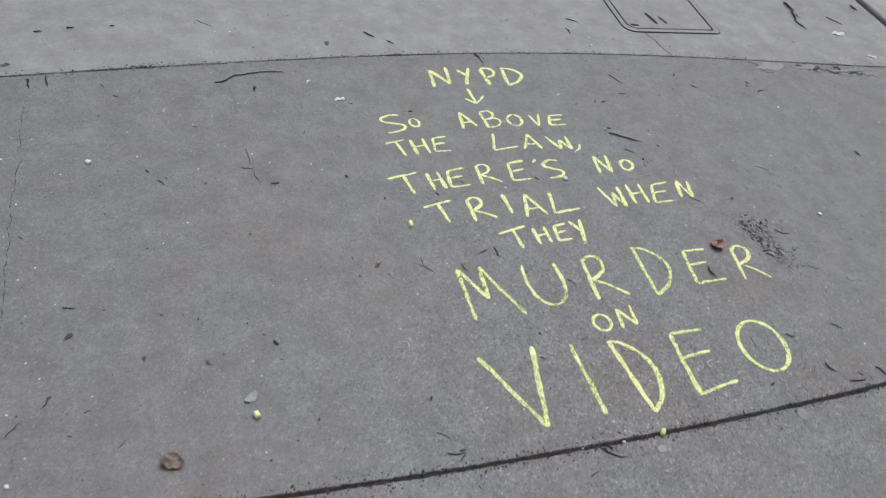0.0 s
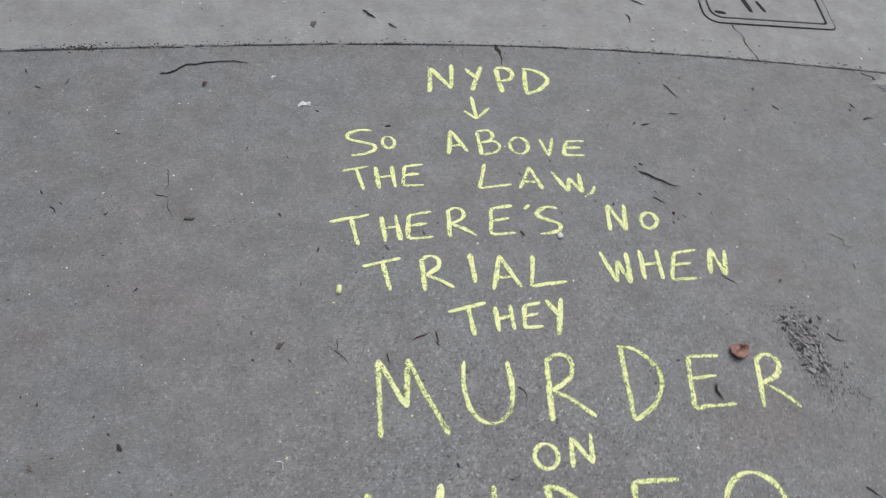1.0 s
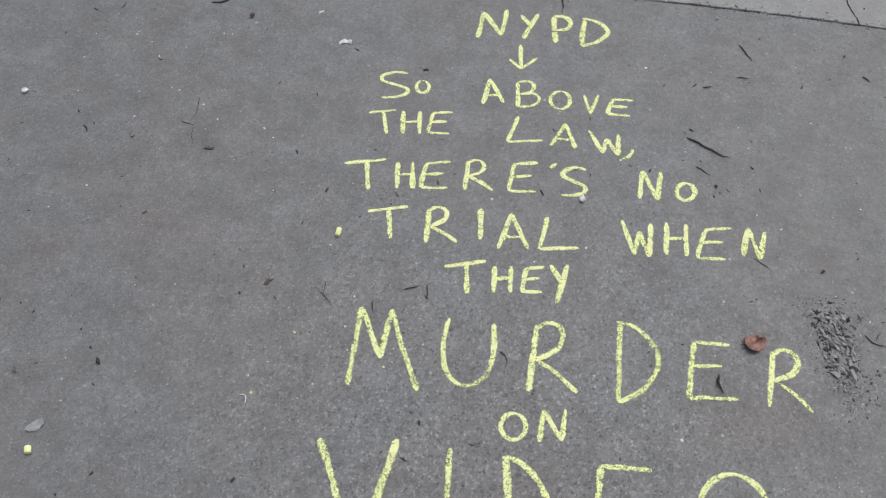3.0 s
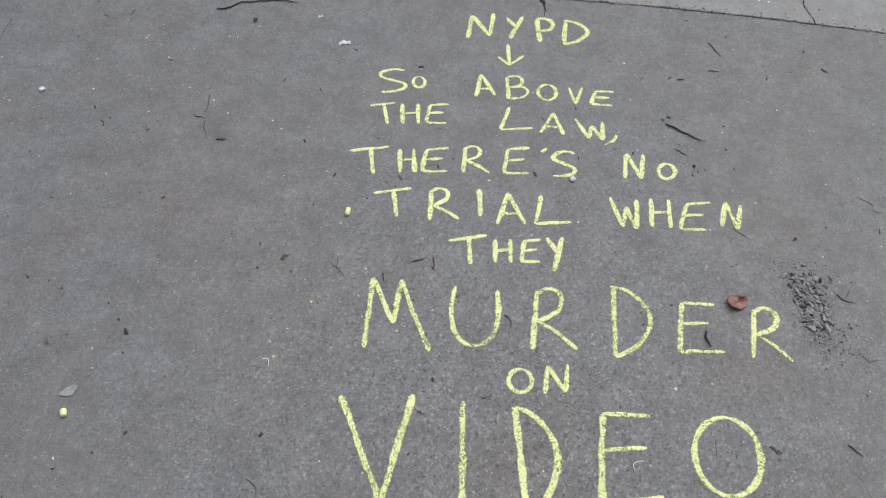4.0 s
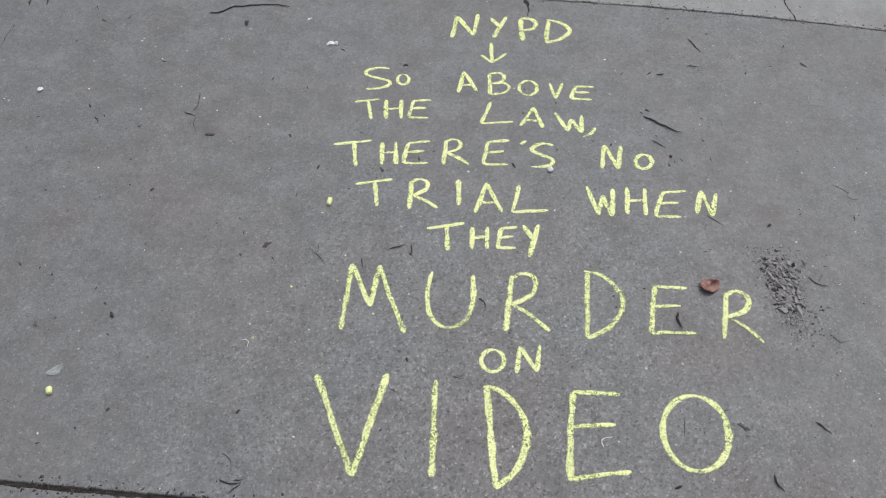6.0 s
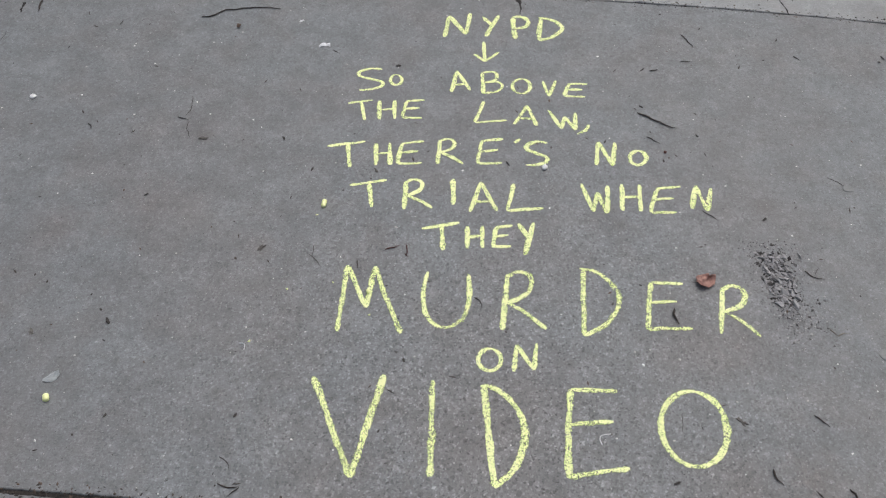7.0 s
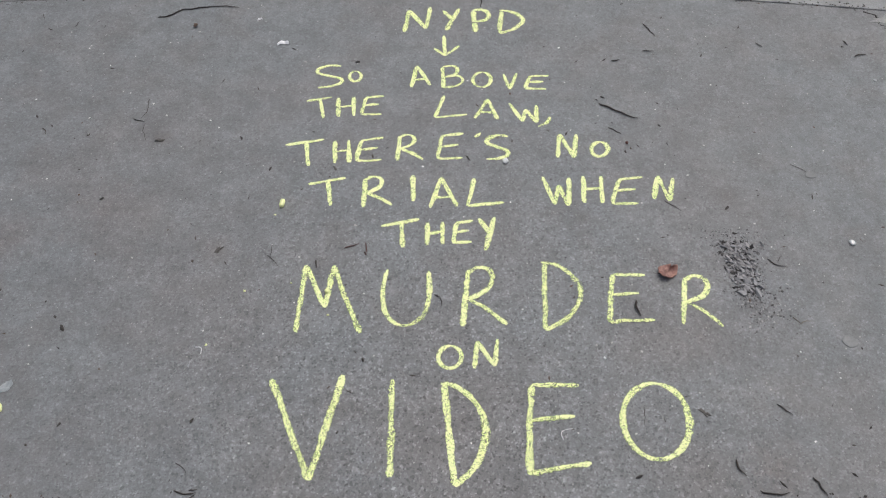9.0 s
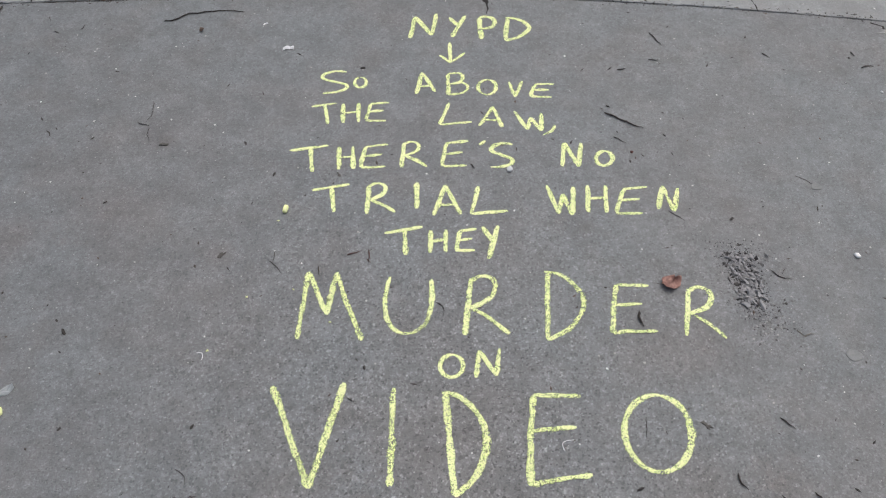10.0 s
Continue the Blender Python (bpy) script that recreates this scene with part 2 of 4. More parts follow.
def ring_block(outline, top, depth, edge):
    """A solid block from a closed outline (x, y), with a worn rounded rim of the given width."""
    bm = bmesh.new()
    n = len(outline)
    rings = []
    pts = [Vector((x, y)) for x, y in outline]
    normals = []
    for i in range(n):
        d = pts[(i + 1) % n] - pts[i - 1]
        normals.append(Vector((-d.y, d.x)).normalized())
    for inset, z in ((0, top - depth), (0, top - edge), (edge * 0.35, top - edge * 0.3), (edge, top)):
        rings.append([bm.verts.new((*(p + q * inset), z)) for p, q in zip(pts, normals)])
    for a, b in zip(rings, rings[1:]):
        for i in range(n):
            j = (i + 1) % n
            bm.faces.new((a[i], a[j], b[j], b[i]))
    bm.faces.new(rings[-1])
    bm.faces.new(rings[0][::-1])
    return bm


def edge_line(f, a, b, step):
    n = max(2, int(abs(b - a) / step))
    return [(s, f(s)) for s in (a + (b - a) * i / n for i in range(n))]


TOP_GAP, LOW_GAP = 0.0005, 0.0029


def top_joint(x):
    """The far edge of the written slab: a slow bow that levels out to both sides."""
    return 2.150 - (0.18 if x < 0.1 else 0.255) * (1 - math.exp(-((x - 0.1) / 1.9) ** 2))


def low_joint(x):
    return 0.614 + 0.13 * (1 - math.exp(-((x + 0.1) / 1.9) ** 2))


def side_joint(y):
    return -1.28 - 0.067 * (1.98 - y)


def chipped(v, s, seed, amount):
    """The offset of a worn edge at s: a fine waver with a few bites out of it."""
    bite = max(0.0, wobble(s, 0.0, seed, 9.0) - 0.28) * 2.2
    return v - amount * (0.5 + 0.5 * wobble(s, 1.0, seed, 45.0) + 0.7 * wobble(s, 2.0, seed, 140.0) + bite)


def slab_outline(low, high, left, right, seed, gaps, step=0.008, worn=0.0030):
    """Anticlockwise outline; low and high are functions of x, left and right of y."""
    gl, gh, gs, gr = gaps
    y_mid = 0.5 * (low(0) + high(0))
    x0, x1 = left(y_mid), right(y_mid)
    low_y = lambda x: -chipped(-(low(x) + gl), x, seed, worn)
    high_y = lambda x: chipped(high(x) - gh, x, seed + 1, worn)
    left_x = lambda y: -chipped(-(left(y) + gs), y, seed + 2, worn)
    right_x = lambda y: chipped(right(y) - gr, y, seed + 3, worn)
    pts = edge_line(low_y, left(low(x0)) + gs, right(low(x1)) - gr, step)
    pts += [(x, y) for y, x in edge_line(right_x, low(x1) + gl, high(x1) - gh, step)]
    pts += edge_line(high_y, right(high(x1)) - gr, left(high(x0)) + gs, step)
    pts += [(x, y) for y, x in edge_line(left_x, high(x0) - gh, low(x0) + gl, step)]
    return pts


# ---- the setting: pavement slabs, soil in the joints, kerb and road ----
def plane(name, x0, y0, x1, y1, z, mat, label, cat):
    bm = bmesh.new()
    bm.faces.new([bm.verts.new(p) for p in ((x0, y0, z), (x1, y0, z), (x1, y1, z), (x0, y1, z))])
    return thing(name, bm, mat, label, cat, kind="structure")


plane("ground", -400, -400, 400, 400, -0.15, M_ROAD, "dark grey asphalt ground beside the pavement", "ground")
plane("soil_bed", -4.6, -2.43, 2.055, 5.22, -0.0045, M_SOIL, "dark soil packed in the pavement joints", "soil")

pavement = tagged(new("pavement"), "worn grey concrete pavement of large cast slabs", "pavement", kind="structure")
KERB = 2.062


def level(v):
    return lambda s: v


def add_slab(low, high, left, right, seed, gaps, mat, z=0.0, step=0.008, label=""):
    part("slab", ring_block(slab_outline(low, high, left, right, seed, gaps, step), z, 0.09, 0.003), mat, pavement, label)


add_slab(low_joint, top_joint, level(-4.6), level(KERB), 3, (LOW_GAP, TOP_GAP, 0.004, 0.004), M_SLAB, label="dark worn slab with chalk writing")
add_slab(top_joint, level(3.70), level(-4.6), level(KERB), 11, (TOP_GAP, 0.004, 0.004, 0.004), M_PALE, label="paler grey slab with a utility cover")
add_slab(level(-0.91), low_joint, level(-4.6), level(KERB), 17, (0.005, LOW_GAP, 0.004, 0.004), M_SLAB)
for k, (a, b, mat) in enumerate(((-2.43, -0.91, M_SLAB), (3.70, 5.22, M_PALE))):
    add_slab(level(a), level(b), level(-4.6), level(KERB), 40 + k, (0.005,) * 4, mat, step=0.05)

kerb = tagged(new("kerb"), "pale stone kerb along the edge of the pavement", "kerb", kind="structure")
for k in range(6):
    y0 = -2.6 + k * 1.31
    part("kerb_stone", ring_block(slab_outline(level(y0), level(y0 + 1.31), level(KERB + 0.03), level(KERB + 0.18), 60 + k, (0.003,) * 4, 0.02, 0.004), 0.004, 0.3, 0.012), M_KERB, kerb)


def strip(points, widths, z, lift=0.0005):
    """A flat-bottomed sliver along a line, raised in the middle."""
    bm = bmesh.new()
    rows = []
    for i, (p, w) in enumerate(zip(points, widths)):
        d = (points[min(i + 1, len(points) - 1)] - points[max(i - 1, 0)]).normalized()
        s = Vector((-d.y, d.x)) * w * 0.5
        rows.append([bm.verts.new((*(p + s), z)), bm.verts.new((*p, z + lift)), bm.verts.new((*(p - s), z))])
    for a, b in zip(rows, rows[1:]):
        for k in (0, 1):
            bm.faces.new((a[k], a[k + 1], b[k + 1], b[k]))
    return bm


def crack(x0, y0, x1, y1, width, seed, waver=0.012, taper=True):
    a, b = Vector((x0, y0)), Vector((x1, y1))
    n = max(6, int((b - a).length / 0.008))
    side = Vector((-(b - a).y, (b - a).x)).normalized()
    pts = [a.lerp(b, i / n) + side * waver * (wobble(i / n, 0.3, seed, 4) + 0.5 * wobble(i / n, 0.7, seed, 13)) for i in range(n + 1)]
    ws = [max(0.0006, width * (0.75 + 0.9 * wobble(i / n, 5.0, seed, 11)) * ((1 - 0.75 * i / n) if taper else 1)) for i in range(n + 1)]
    # The recess is not cut: its shade is this dark strip on the slab.
    thing("crack", strip(pts, ws, 0.0006), M_CRACK, "thin dark crack running through the concrete slab", "crack", "cracks in the pavement", "structure")


crack(0.119, 2.150, 0.121, 2.072, 0.013, 1, 0.006)
crack(0.886, 2.110, 0.850, 2.268, 0.0040, 2, 0.008, False)
crack(-1.272, 2.055, -1.268, 2.01, 0.014, 3, 0.006)
crack(1.200, 2.070, 1.232, 1.990, 0.009, 4, 0.03)
crack(1.225, 1.995, 1.262, 1.990, 0.006, 5, 0.01)
# The next four stand for dark debris marks below the broken edge.
crack(1.39, 2.030, 1.48, 1.985, 0.012, 6, 0.03)
crack(1.46, 2.015, 1.56, 1.972, 0.013, 7, 0.04)
crack(1.55, 1.998, 1.65, 1.950, 0.012, 8, 0.04)
crack(1.62, 1.990, 1.73, 1.945, 0.010, 9, 0.04)
for k, (y0, y1) in enumerate(((1.93, 1.74), (1.70, 1.52), (1.50, 1.36), (1.36, 1.16), (1.15, 0.95))):
    crack(side_joint(y0) + 0.002, y0, side_joint(y1) + 0.004, y1, 0.0015, 20 + k, 0.010, False)


def blob_outline(cx, cy, rx, ry, seed, n=60, rough=0.35):
    out = []
    for i in range(n):
        a = 2 * math.pi * i / n
        r = 1 + rough * (wobble(math.cos(a), math.sin(a), seed, 1.4) + 0.6 * wobble(math.cos(a), math.sin(a), seed + 5, 4.5))
        out.append((cx + rx * r * math.cos(a), cy + ry * r * math.sin(a)))
    return out


# flush cement smears that bridge the narrow joint here and there
for k, (x0, x1) in enumerate(((-1.22, -1.10), (-0.82, -0.58), (-0.42, -0.27), (0.30, 0.39), (0.62, 0.67), (0.96, 1.06))):
    n = int((x1 - x0) / 0.008)
    xs = [x0 + (x1 - x0) * i / n for i in range(n + 1)]
    pts = [Vector((x, top_joint(x) + 0.0012 * wobble(x, 0.5, k, 40))) for x in xs]
    wide = [max(0.0008, 0.0068 * (0.7 + 0.9 * wobble(x, 1.5, k, 55)) * min(1.0, i / 3, (n - i) / 3)) for i, x in enumerate(xs)]
    thing("joint_smear", strip(pts, wide, -0.0006, 0.0012), M_SLAB, "grey cement smear bridging the narrow pavement joint", "cement smear", "cement smears", "structure")

# pale mortar smeared over the broken edge of the slab
for cx, cy, rx, ry, seed in ((1.275, 2.030, 0.055, 0.020, 2), (1.43, 2.018, 0.06, 0.013, 8), (1.60, 1.985, 0.08, 0.013, 5)):
    thing("mortar_patch", ring_block(blob_outline(cx, cy, rx, ry, seed, 120, 0.6), 0.0013, 0.006, 0.0012), M_MORTAR,
          "pale rough mortar patch on the broken slab edge", "mortar patch", "mortar patches", "structure")


# ---- utility cover in the pale slab ----
def rounded(x0, y0, x1, y1, r, n=7):
    out = []
    for cx, cy, a0, rr in ((x1, y0, -90, r * 0.35), (x1, y1, 0, r), (x0, y1, 90, r), (x0, y0, 180, r)):
        sx, sy = (-1 if cx == x1 else 1), (-1 if cy == y1 else 1)
        for i in range(n):
            a = radians(a0 + 90 * i / (n - 1))
            out.append((cx + sx * rr + rr * math.cos(a), cy + sy * rr + rr * math.sin(a)))
    return out


def frame_ring(outer, inner, z0, z1):
    bm = bmesh.new()
    n = len(outer)
    vs = [[bm.verts.new((*p, z)) for p in line] for line, z in ((outer, z0), (outer, z1), (inner, z1), (inner, z0))]
    for a, b in zip(vs, vs[1:]):
        for i in range(n):
            bm.faces.new((a[i], a[(i + 1) % n], b[(i + 1) % n], b[i]))
    return bm


cover = tagged(new("utility_cover"), "rectangular grey utility cover set in the pale pavement slab", "utility cover")
cover.matrix_world = pose(0.994, 2.556, 0, 0, 0, -3.0)
HW, HD = 0.205, 0.29
# Both gaps are flat dark rings on the slab, with painted depth.
part("seat", frame_ring(rounded(-HW - .004, -HD - .004, HW + .004, HD + .004, .05), rounded(-HW, -HD, HW, HD, .045), 0.0008, 0.0014), M_CRACK, cover, "dark ring standing for the gap round the frame")
part("frame", frame_ring(rounded(-HW, -HD, HW, HD, .045), rounded(-HW + .018, -HD + .018, HW - .018, HD - .018, .04), 0.0008, 0.0032), M_METAL, cover, "dull metal frame")
part("gap", frame_ring(rounded(-HW + .018, -HD + .018, HW - .018, HD - .018, .04), rounded(-HW + .025, -HD + .025, HW - .025, HD - .025, .038), 0.0008, 0.0014), M_CRACK, cover, "dark gap")
part("lid", ring_block(rounded(-HW + .025, -HD + .025, HW - .025, HD - .025, .038), 0.003, 0.02, 0.002), M_PALE, cover)
# Slots are not holes: dark strips on the lid paint their shaded depth.
for x, y, length, width, turn in ((-0.058, -0.195, 0.085, 0.016, 102), (-0.012, -0.205, 0.055, 0.012, 108), (-0.152, -0.245, 0.035, 0.014, 170)):
    pts = [Vector((x, y)) + Vector((math.cos(radians(turn)), math.sin(radians(turn)))) * length * (i / 6 - 0.5) for i in range(7)]
    part("slot", strip(pts, [width * w for w in (0.5, 0.9, 1, 1, 1, 0.9, 0.5)], 0.0035), M_CRACK, cover, "dark strip standing for the depth of a lifting slot")

# ---- chalk writing ----
def arc(cx, cy, rx, ry, a0, a1, n=14):
    return [(cx + rx * math.cos(radians(a0 + (a1 - a0) * i / n)), cy + ry * math.sin(radians(a0 + (a1 - a0) * i / n))) for i in range(n + 1)]


# each hand-drawn character as strokes in a unit box
GLYPHS = {
    "A": [[(0, 0), (0.45, 1)], [(0.45, 1), (1, 0)], [(0.17, 0.33), (0.85, 0.33)]],
    "B": [[(0.05, 1), (0.03, 0)], [(0.05, 1)] + arc(0.42, 0.76, 0.30, 0.24, 80, -90, 9) + [(0.1, 0.5)], [(0.1, 0.5)] + arc(0.5, 0.26, 0.42, 0.26, 75, -90, 10) + [(0.03, 0)]],
    "C": [[(1, 1), (0.3, 0.97), (0.1, 0.9), (0.03, 0.5), (0.0, 0.12), (0.2, 0.02), (1, 0.0)], [(0.08, 0.52), (0.8, 0.55)]],
    "D": [[(0, 1), (0, 0)], [(-0.09, 1.01), (0.3, 0.96), (0.69, 0.80), (0.92, 0.57), (0.85, 0.36), (0.53, 0.14), (0, -0.01)]],
    "E": [[(0, 1), (-0.01, 0.5), (0, 0)], [(0, 1), (0.75, 0.99)], [(0.02, 0.57), (0.62, 0.6)], [(0, 0), (0.4, 0.03), (1, 0.04)]],
    "F": [[(0, 1), (-0.02, 0.5), (0, 0)], [(0, 1), (0.8, 0.9)], [(0, 0.59), (0.735, 0.545)], [(0, 0), (0.45, 0.01), (1, 0)]],
    "H": [[(0, 1), (0, 0)], [(1, 1), (1, 0)], [(0, 0.5), (1, 0.55)]],
    "I": [[(0.5, 1), (0.45, 0)]],
    "L": [[(0, 1), (0, 0)], [(0, 0), (1, 0.03)]],
    "M": [[(0, 0), (0.22, 1)], [(0.22, 1), (0.47, 0.38)], [(0.47, 0.36), (0.67, 1)], [(0.67, 1), (0.8, 0.55), (1, 0)]],
    "N": [[(0, 0), (0, 1)], [(0, 1), (1, 0)], [(1, 0), (1, 1)]],
    "O": [arc(0.5, 0.5, 0.5, 0.5, 75, 440, 30)],
    "P": [[(0, 1), (0, 0)], [(0, 1), (0.4, 1.02), (0.85, 0.93), (1, 0.75), (0.8, 0.55), (0.1, 0.45)]],
    "R": [[(0.02, 0.96), (0, 0)], [(0, 0.9), (0.25, 1.0), (0.52, 0.95), (0.63, 0.79), (0.5, 0.6), (0.08, 0.45)], [(0.08, 0.45), (0.54, 0.27), (1.02, -0.01)]],
    "S": [[(1, 0.93), (0.55, 1), (0.1, 0.88), (0.08, 0.68), (0.5, 0.5), (0.93, 0.33), (0.9, 0.13), (0.5, 0.02), (0, 0.02)]],
    "T": [[(0, 1), (1, 1)], [(0.53, 1), (0.53, 0)]],
    "U": [[(0.1, 1), (0.0, 0.65), (0.02, 0.3), (0.2, 0.06), (0.48, 0.0), (0.78, 0.13), (0.95, 0.45), (0.98, 0.93)]],
    "V": [[(0, 1), (0.45, 0)], [(1, 1), (0.45, 0)]],
    "W": [[(0, 1), (0.36, 0.02)], [(0.36, 0.02), (0.58, 0.72)], [(0.58, 0.72), (0.86, 0)], [(0.86, 0), (1.0, 1)]],
    "Y": [[(1, 1), (0.15, 0)], [(0, 1), (0.57, 0.5)]],
    ",": [[(1, 1), (0.75, 0.4), (0, 0)]],
    "'": [[(0, 0.2), (1, 1)]],
    ">": [[(0.4, 1), (0.43, 0)], [(0, 0.38), (0.43, 0)], [(0.43, 0), (1, 0.45)]],
}


def smooth_line(pts, step):
    """Points along a smooth curve through the given ones."""
    if len(pts) == 2:
        pts = [pts[0], (pts[0] + pts[1]) / 2, pts[1]]
    out = []
    for i in range(len(pts) - 1):
        p0, p1, p2, p3 = pts[max(i - 1, 0)], pts[i], pts[i + 1], pts[min(i + 2, len(pts) - 1)]
        n = max(1, int((p2 - p1).length / step))
        for k in range(n):
            t = k / n
            out.append(0.5 * (2 * p1 + (p2 - p0) * t + (2 * p0 - 5 * p1 + 4 * p2 - p3) * t * t + (3 * p1 - p0 - 3 * p2 + p3) * t ** 3))
    return out + [pts[-1]]


def chalk_letter(ch, origin, x, y, w, h, turn, lean, width, seed, firm):
    """One character: each stroke is a low ridge of chalk with ragged sides."""
    bm = bmesh.new()
    press = bm.verts.layers.float.new("press")
    c, s = math.cos(radians(turn)), math.sin(radians(turn))

    def place(u, v):
        px, py = u * w + v * h * lean, v * h
        return Vector((x - origin[0] + c * px - s * py, y - origin[1] + s * px + c * py))
    for k, stroke in enumerate(GLYPHS[ch]):
        line = smooth_line([place(u, v) for u, v in stroke], 0.004)
        z = 0.0009 + 0.00022 * k
        rows = []
        n = len(line)
        key = seed * 1.37 + k * 0.61
        for i, p in enumerate(line):
            d = (line[min(i + 1, n - 1)] - line[max(i - 1, 0)]).normalized()
            side = Vector((-d.y, d.x))
            p = p + side * width * 0.10 * wobble(p.x, p.y, key, 30)
            end = min(1.0, 0.5 + 0.5 * min(i, n - 1 - i) / 3.0)
            half = width * (0.215 + 0.085 * abs(d.y)) * (1.16 if width < 0.0142 else 1.0) * end * (1.0 + 0.38 * wobble(p.x + 3, p.y, key, 26))
            force = firm + 0.45 * wobble(p.x, p.y + 9, key, 16)
            row = []
            for f, dz, pr in ((-1.42, -0.0003, -0.75), (-1.05, 0.0, -0.22), (-0.7, 0.0, 0.06), (0.0, 0.0003, 0.0), (0.7, 0.0, 0.06), (1.05, 0.0, -0.22), (1.42, -0.0003, -0.75)):
                jag = 1 + 0.14 * wobble(p.x, p.y, key + f, 160)
                v = bm.verts.new((*(p + side * half * f * jag), z + dz))
                v[press] = max(0.0, min(1.0, force + pr))
                row.append(v)
            rows.append(row)
        for a, b in zip(rows, rows[1:]):
            for q in range(len(a) - 1):
                bm.faces.new((a[q], a[q + 1], b[q + 1], b[q]))
    return bm


def chalk_word(text, width, letters):
    x0, y0 = letters[0][1:3]
    if text == "arrow":
        word = tagged(new("chalk_arrow"), "yellow-green chalk arrow pointing down, on grey concrete", "chalk arrow")
    else:
        word = tagged(new("chalk_word"), 'word "%s" handwritten in yellow-green chalk on concrete' % text, "chalk writing", "chalk words on the pavement")
    word.location = (x0, y0, 0)
    for k, (ch, x, y, w, h, turn, lean) in enumerate(letters):
        name = {">": "arrow_mark", ",": "comma", "'": "apostrophe"}.get(ch, "letter")
        part(name, chalk_letter(ch, (x0, y0), x, y, w, h, turn, lean, width, 10 * y0 + k, 0.78 if 0.0142 < width < 0.016 or width > 0.0168 else 0.98), M_CHALK, word)


# characters: place of the lower left corner, width, height, turn and lean
chalk_word("NYPD", 0.0165, [
    ("N", -0.089, 1.962, 0.060, 0.086, 14.2, 0.38),
    ("Y", 0.018, 1.969, 0.044, 0.084, 11.3, 0.17),
    ("P", 0.104, 1.964, 0.041, 0.092, 5.1, 0.03),
    ("D", 0.168, 1.961, 0.067, 0.095, 3.0, 0.15)])
chalk_word("arrow", 0.0110, [
    (">", -0.008, 1.864, 0.067, 0.081, 5.0, 0.07)])
chalk_word("SO", 0.0110, [
    ("S", -0.305, 1.739, 0.066, 0.081, 8.6, -0.00),
    ("O", -0.226, 1.763, 0.031, 0.039, 4.9, 0.01)])
chalk_word("ABOVE", 0.0115, [
    ("A", -0.066, 1.744, 0.049, 0.078, 9.8, 0.06),
    ("B", 0.014, 1.742, 0.058, 0.079, 11.1, 0.16),
    ("O", 0.092, 1.744, 0.047, 0.056, 4.8, 0.09),
    ("V", 0.171, 1.738, 0.034, 0.058, 4.8, 0.11),
    ("C", 0.227, 1.741, 0.053, 0.050, 0.2, 0.19)])
chalk_word("THE", 0.0110, [
    ("T", -0.315, 1.623, 0.064, 0.070, 11.9, 0.00),
    ("H", -0.245, 1.635, 0.038, 0.068, 4.7, 0.02),
    ("C", -0.188, 1.642, 0.049, 0.064, 4.7, 0.15)])
chalk_word("LAW,", 0.0120, [
    ("L", -0.005, 1.635, 0.080, 0.075, 6.1, 0.42),
    ("A", 0.094, 1.633, 0.057, 0.071, -3.4, 0.07),
    ("W", 0.189, 1.624, 0.068, 0.062, -5.4, -0.20),
    (",", 0.251, 1.605, 0.029, 0.032, 4.6, 0.13)])
chalk_word("THERE'S", 0.0120, [
    ("T", -0.354, 1.458, 0.094, 0.079, 12.4, 0.06),
    ("H", -0.243, 1.478, 0.034, 0.074, 4.5, 0.01),
    ("C", -0.191, 1.484, 0.059, 0.072, 6.3, 0.14),
    ("R", -0.094, 1.488, 0.060, 0.084, 4.5, 0.10),
    ("C", 0.003, 1.492, 0.059, 0.080, 6.3, 0.16),
    ("'", 0.093, 1.565, 0.014, 0.016, 4.6, 0.09),
    ("S", 0.119, 1.493, 0.055, 0.078, 4.5, 0.09)])
chalk_word("NO", 0.0120, [
    ("N", 0.291, 1.501, 0.040, 0.079, -0.9, 0.12),
    ("O", 0.373, 1.505, 0.040, 0.047, 4.5, 0.16)])
chalk_word("TRIAL", 0.0120, [
    ("T", -0.289, 1.335, 0.089, 0.077, 13.2, 0.08),
    ("R", -0.168, 1.342, 0.065, 0.091, 7.3, 0.12),
    ("I", -0.063, 1.360, 0.020, 0.080, 4.3, 0.04),
    ("A", -0.015, 1.341, 0.063, 0.091, 4.3, 0.05),
    ("L", 0.072, 1.348, 0.084, 0.082, 5.5, 0.31)])
chalk_word("WHEN", 0.0125, [
    ("W", 0.251, 1.353, 0.062, 0.086, -3.7, -0.07),
    ("H", 0.342, 1.359, 0.042, 0.083, -0.4, 0.04),
    ("C", 0.406, 1.354, 0.061, 0.078, 5.9, 0.36),
    ("N", 0.505, 1.372, 0.036, 0.074, -9.7, 0.08)])
chalk_word("THEY", 0.0125, [
    ("T", -0.119, 1.215, 0.088, 0.071, 13.5, 0.16),
    ("H", -0.020, 1.233, 0.034, 0.064, 4.1, 0.07),
    ("C", 0.038, 1.239, 0.041, 0.059, 6.4, 0.19),
    ("Y", 0.103, 1.219, 0.037, 0.091, 6.6, 0.04)])
chalk_word("MURDER", 0.0145, [
    ("M", -0.291, 1.003, 0.135, 0.172, -0.3, -0.13),
    ("U", -0.108, 1.019, 0.103, 0.146, 3.9, 0.01),
    ("R", 0.057, 1.020, 0.090, 0.150, 3.8, 0.14),
    ("D", 0.228, 1.013, 0.084, 0.171, 3.8, 0.12),
    ("E", 0.365, 1.032, 0.094, 0.123, 0.4, 0.16),
    ("R", 0.518, 1.028, 0.082, 0.125, -2.1, 0.13)])
chalk_word("ON", 0.0108, [
    ("O", 0.006, 0.919, 0.047, 0.052, 3.7, 0.05),
    ("N", 0.078, 0.920, 0.042, 0.062, 7.3, 0.25)])
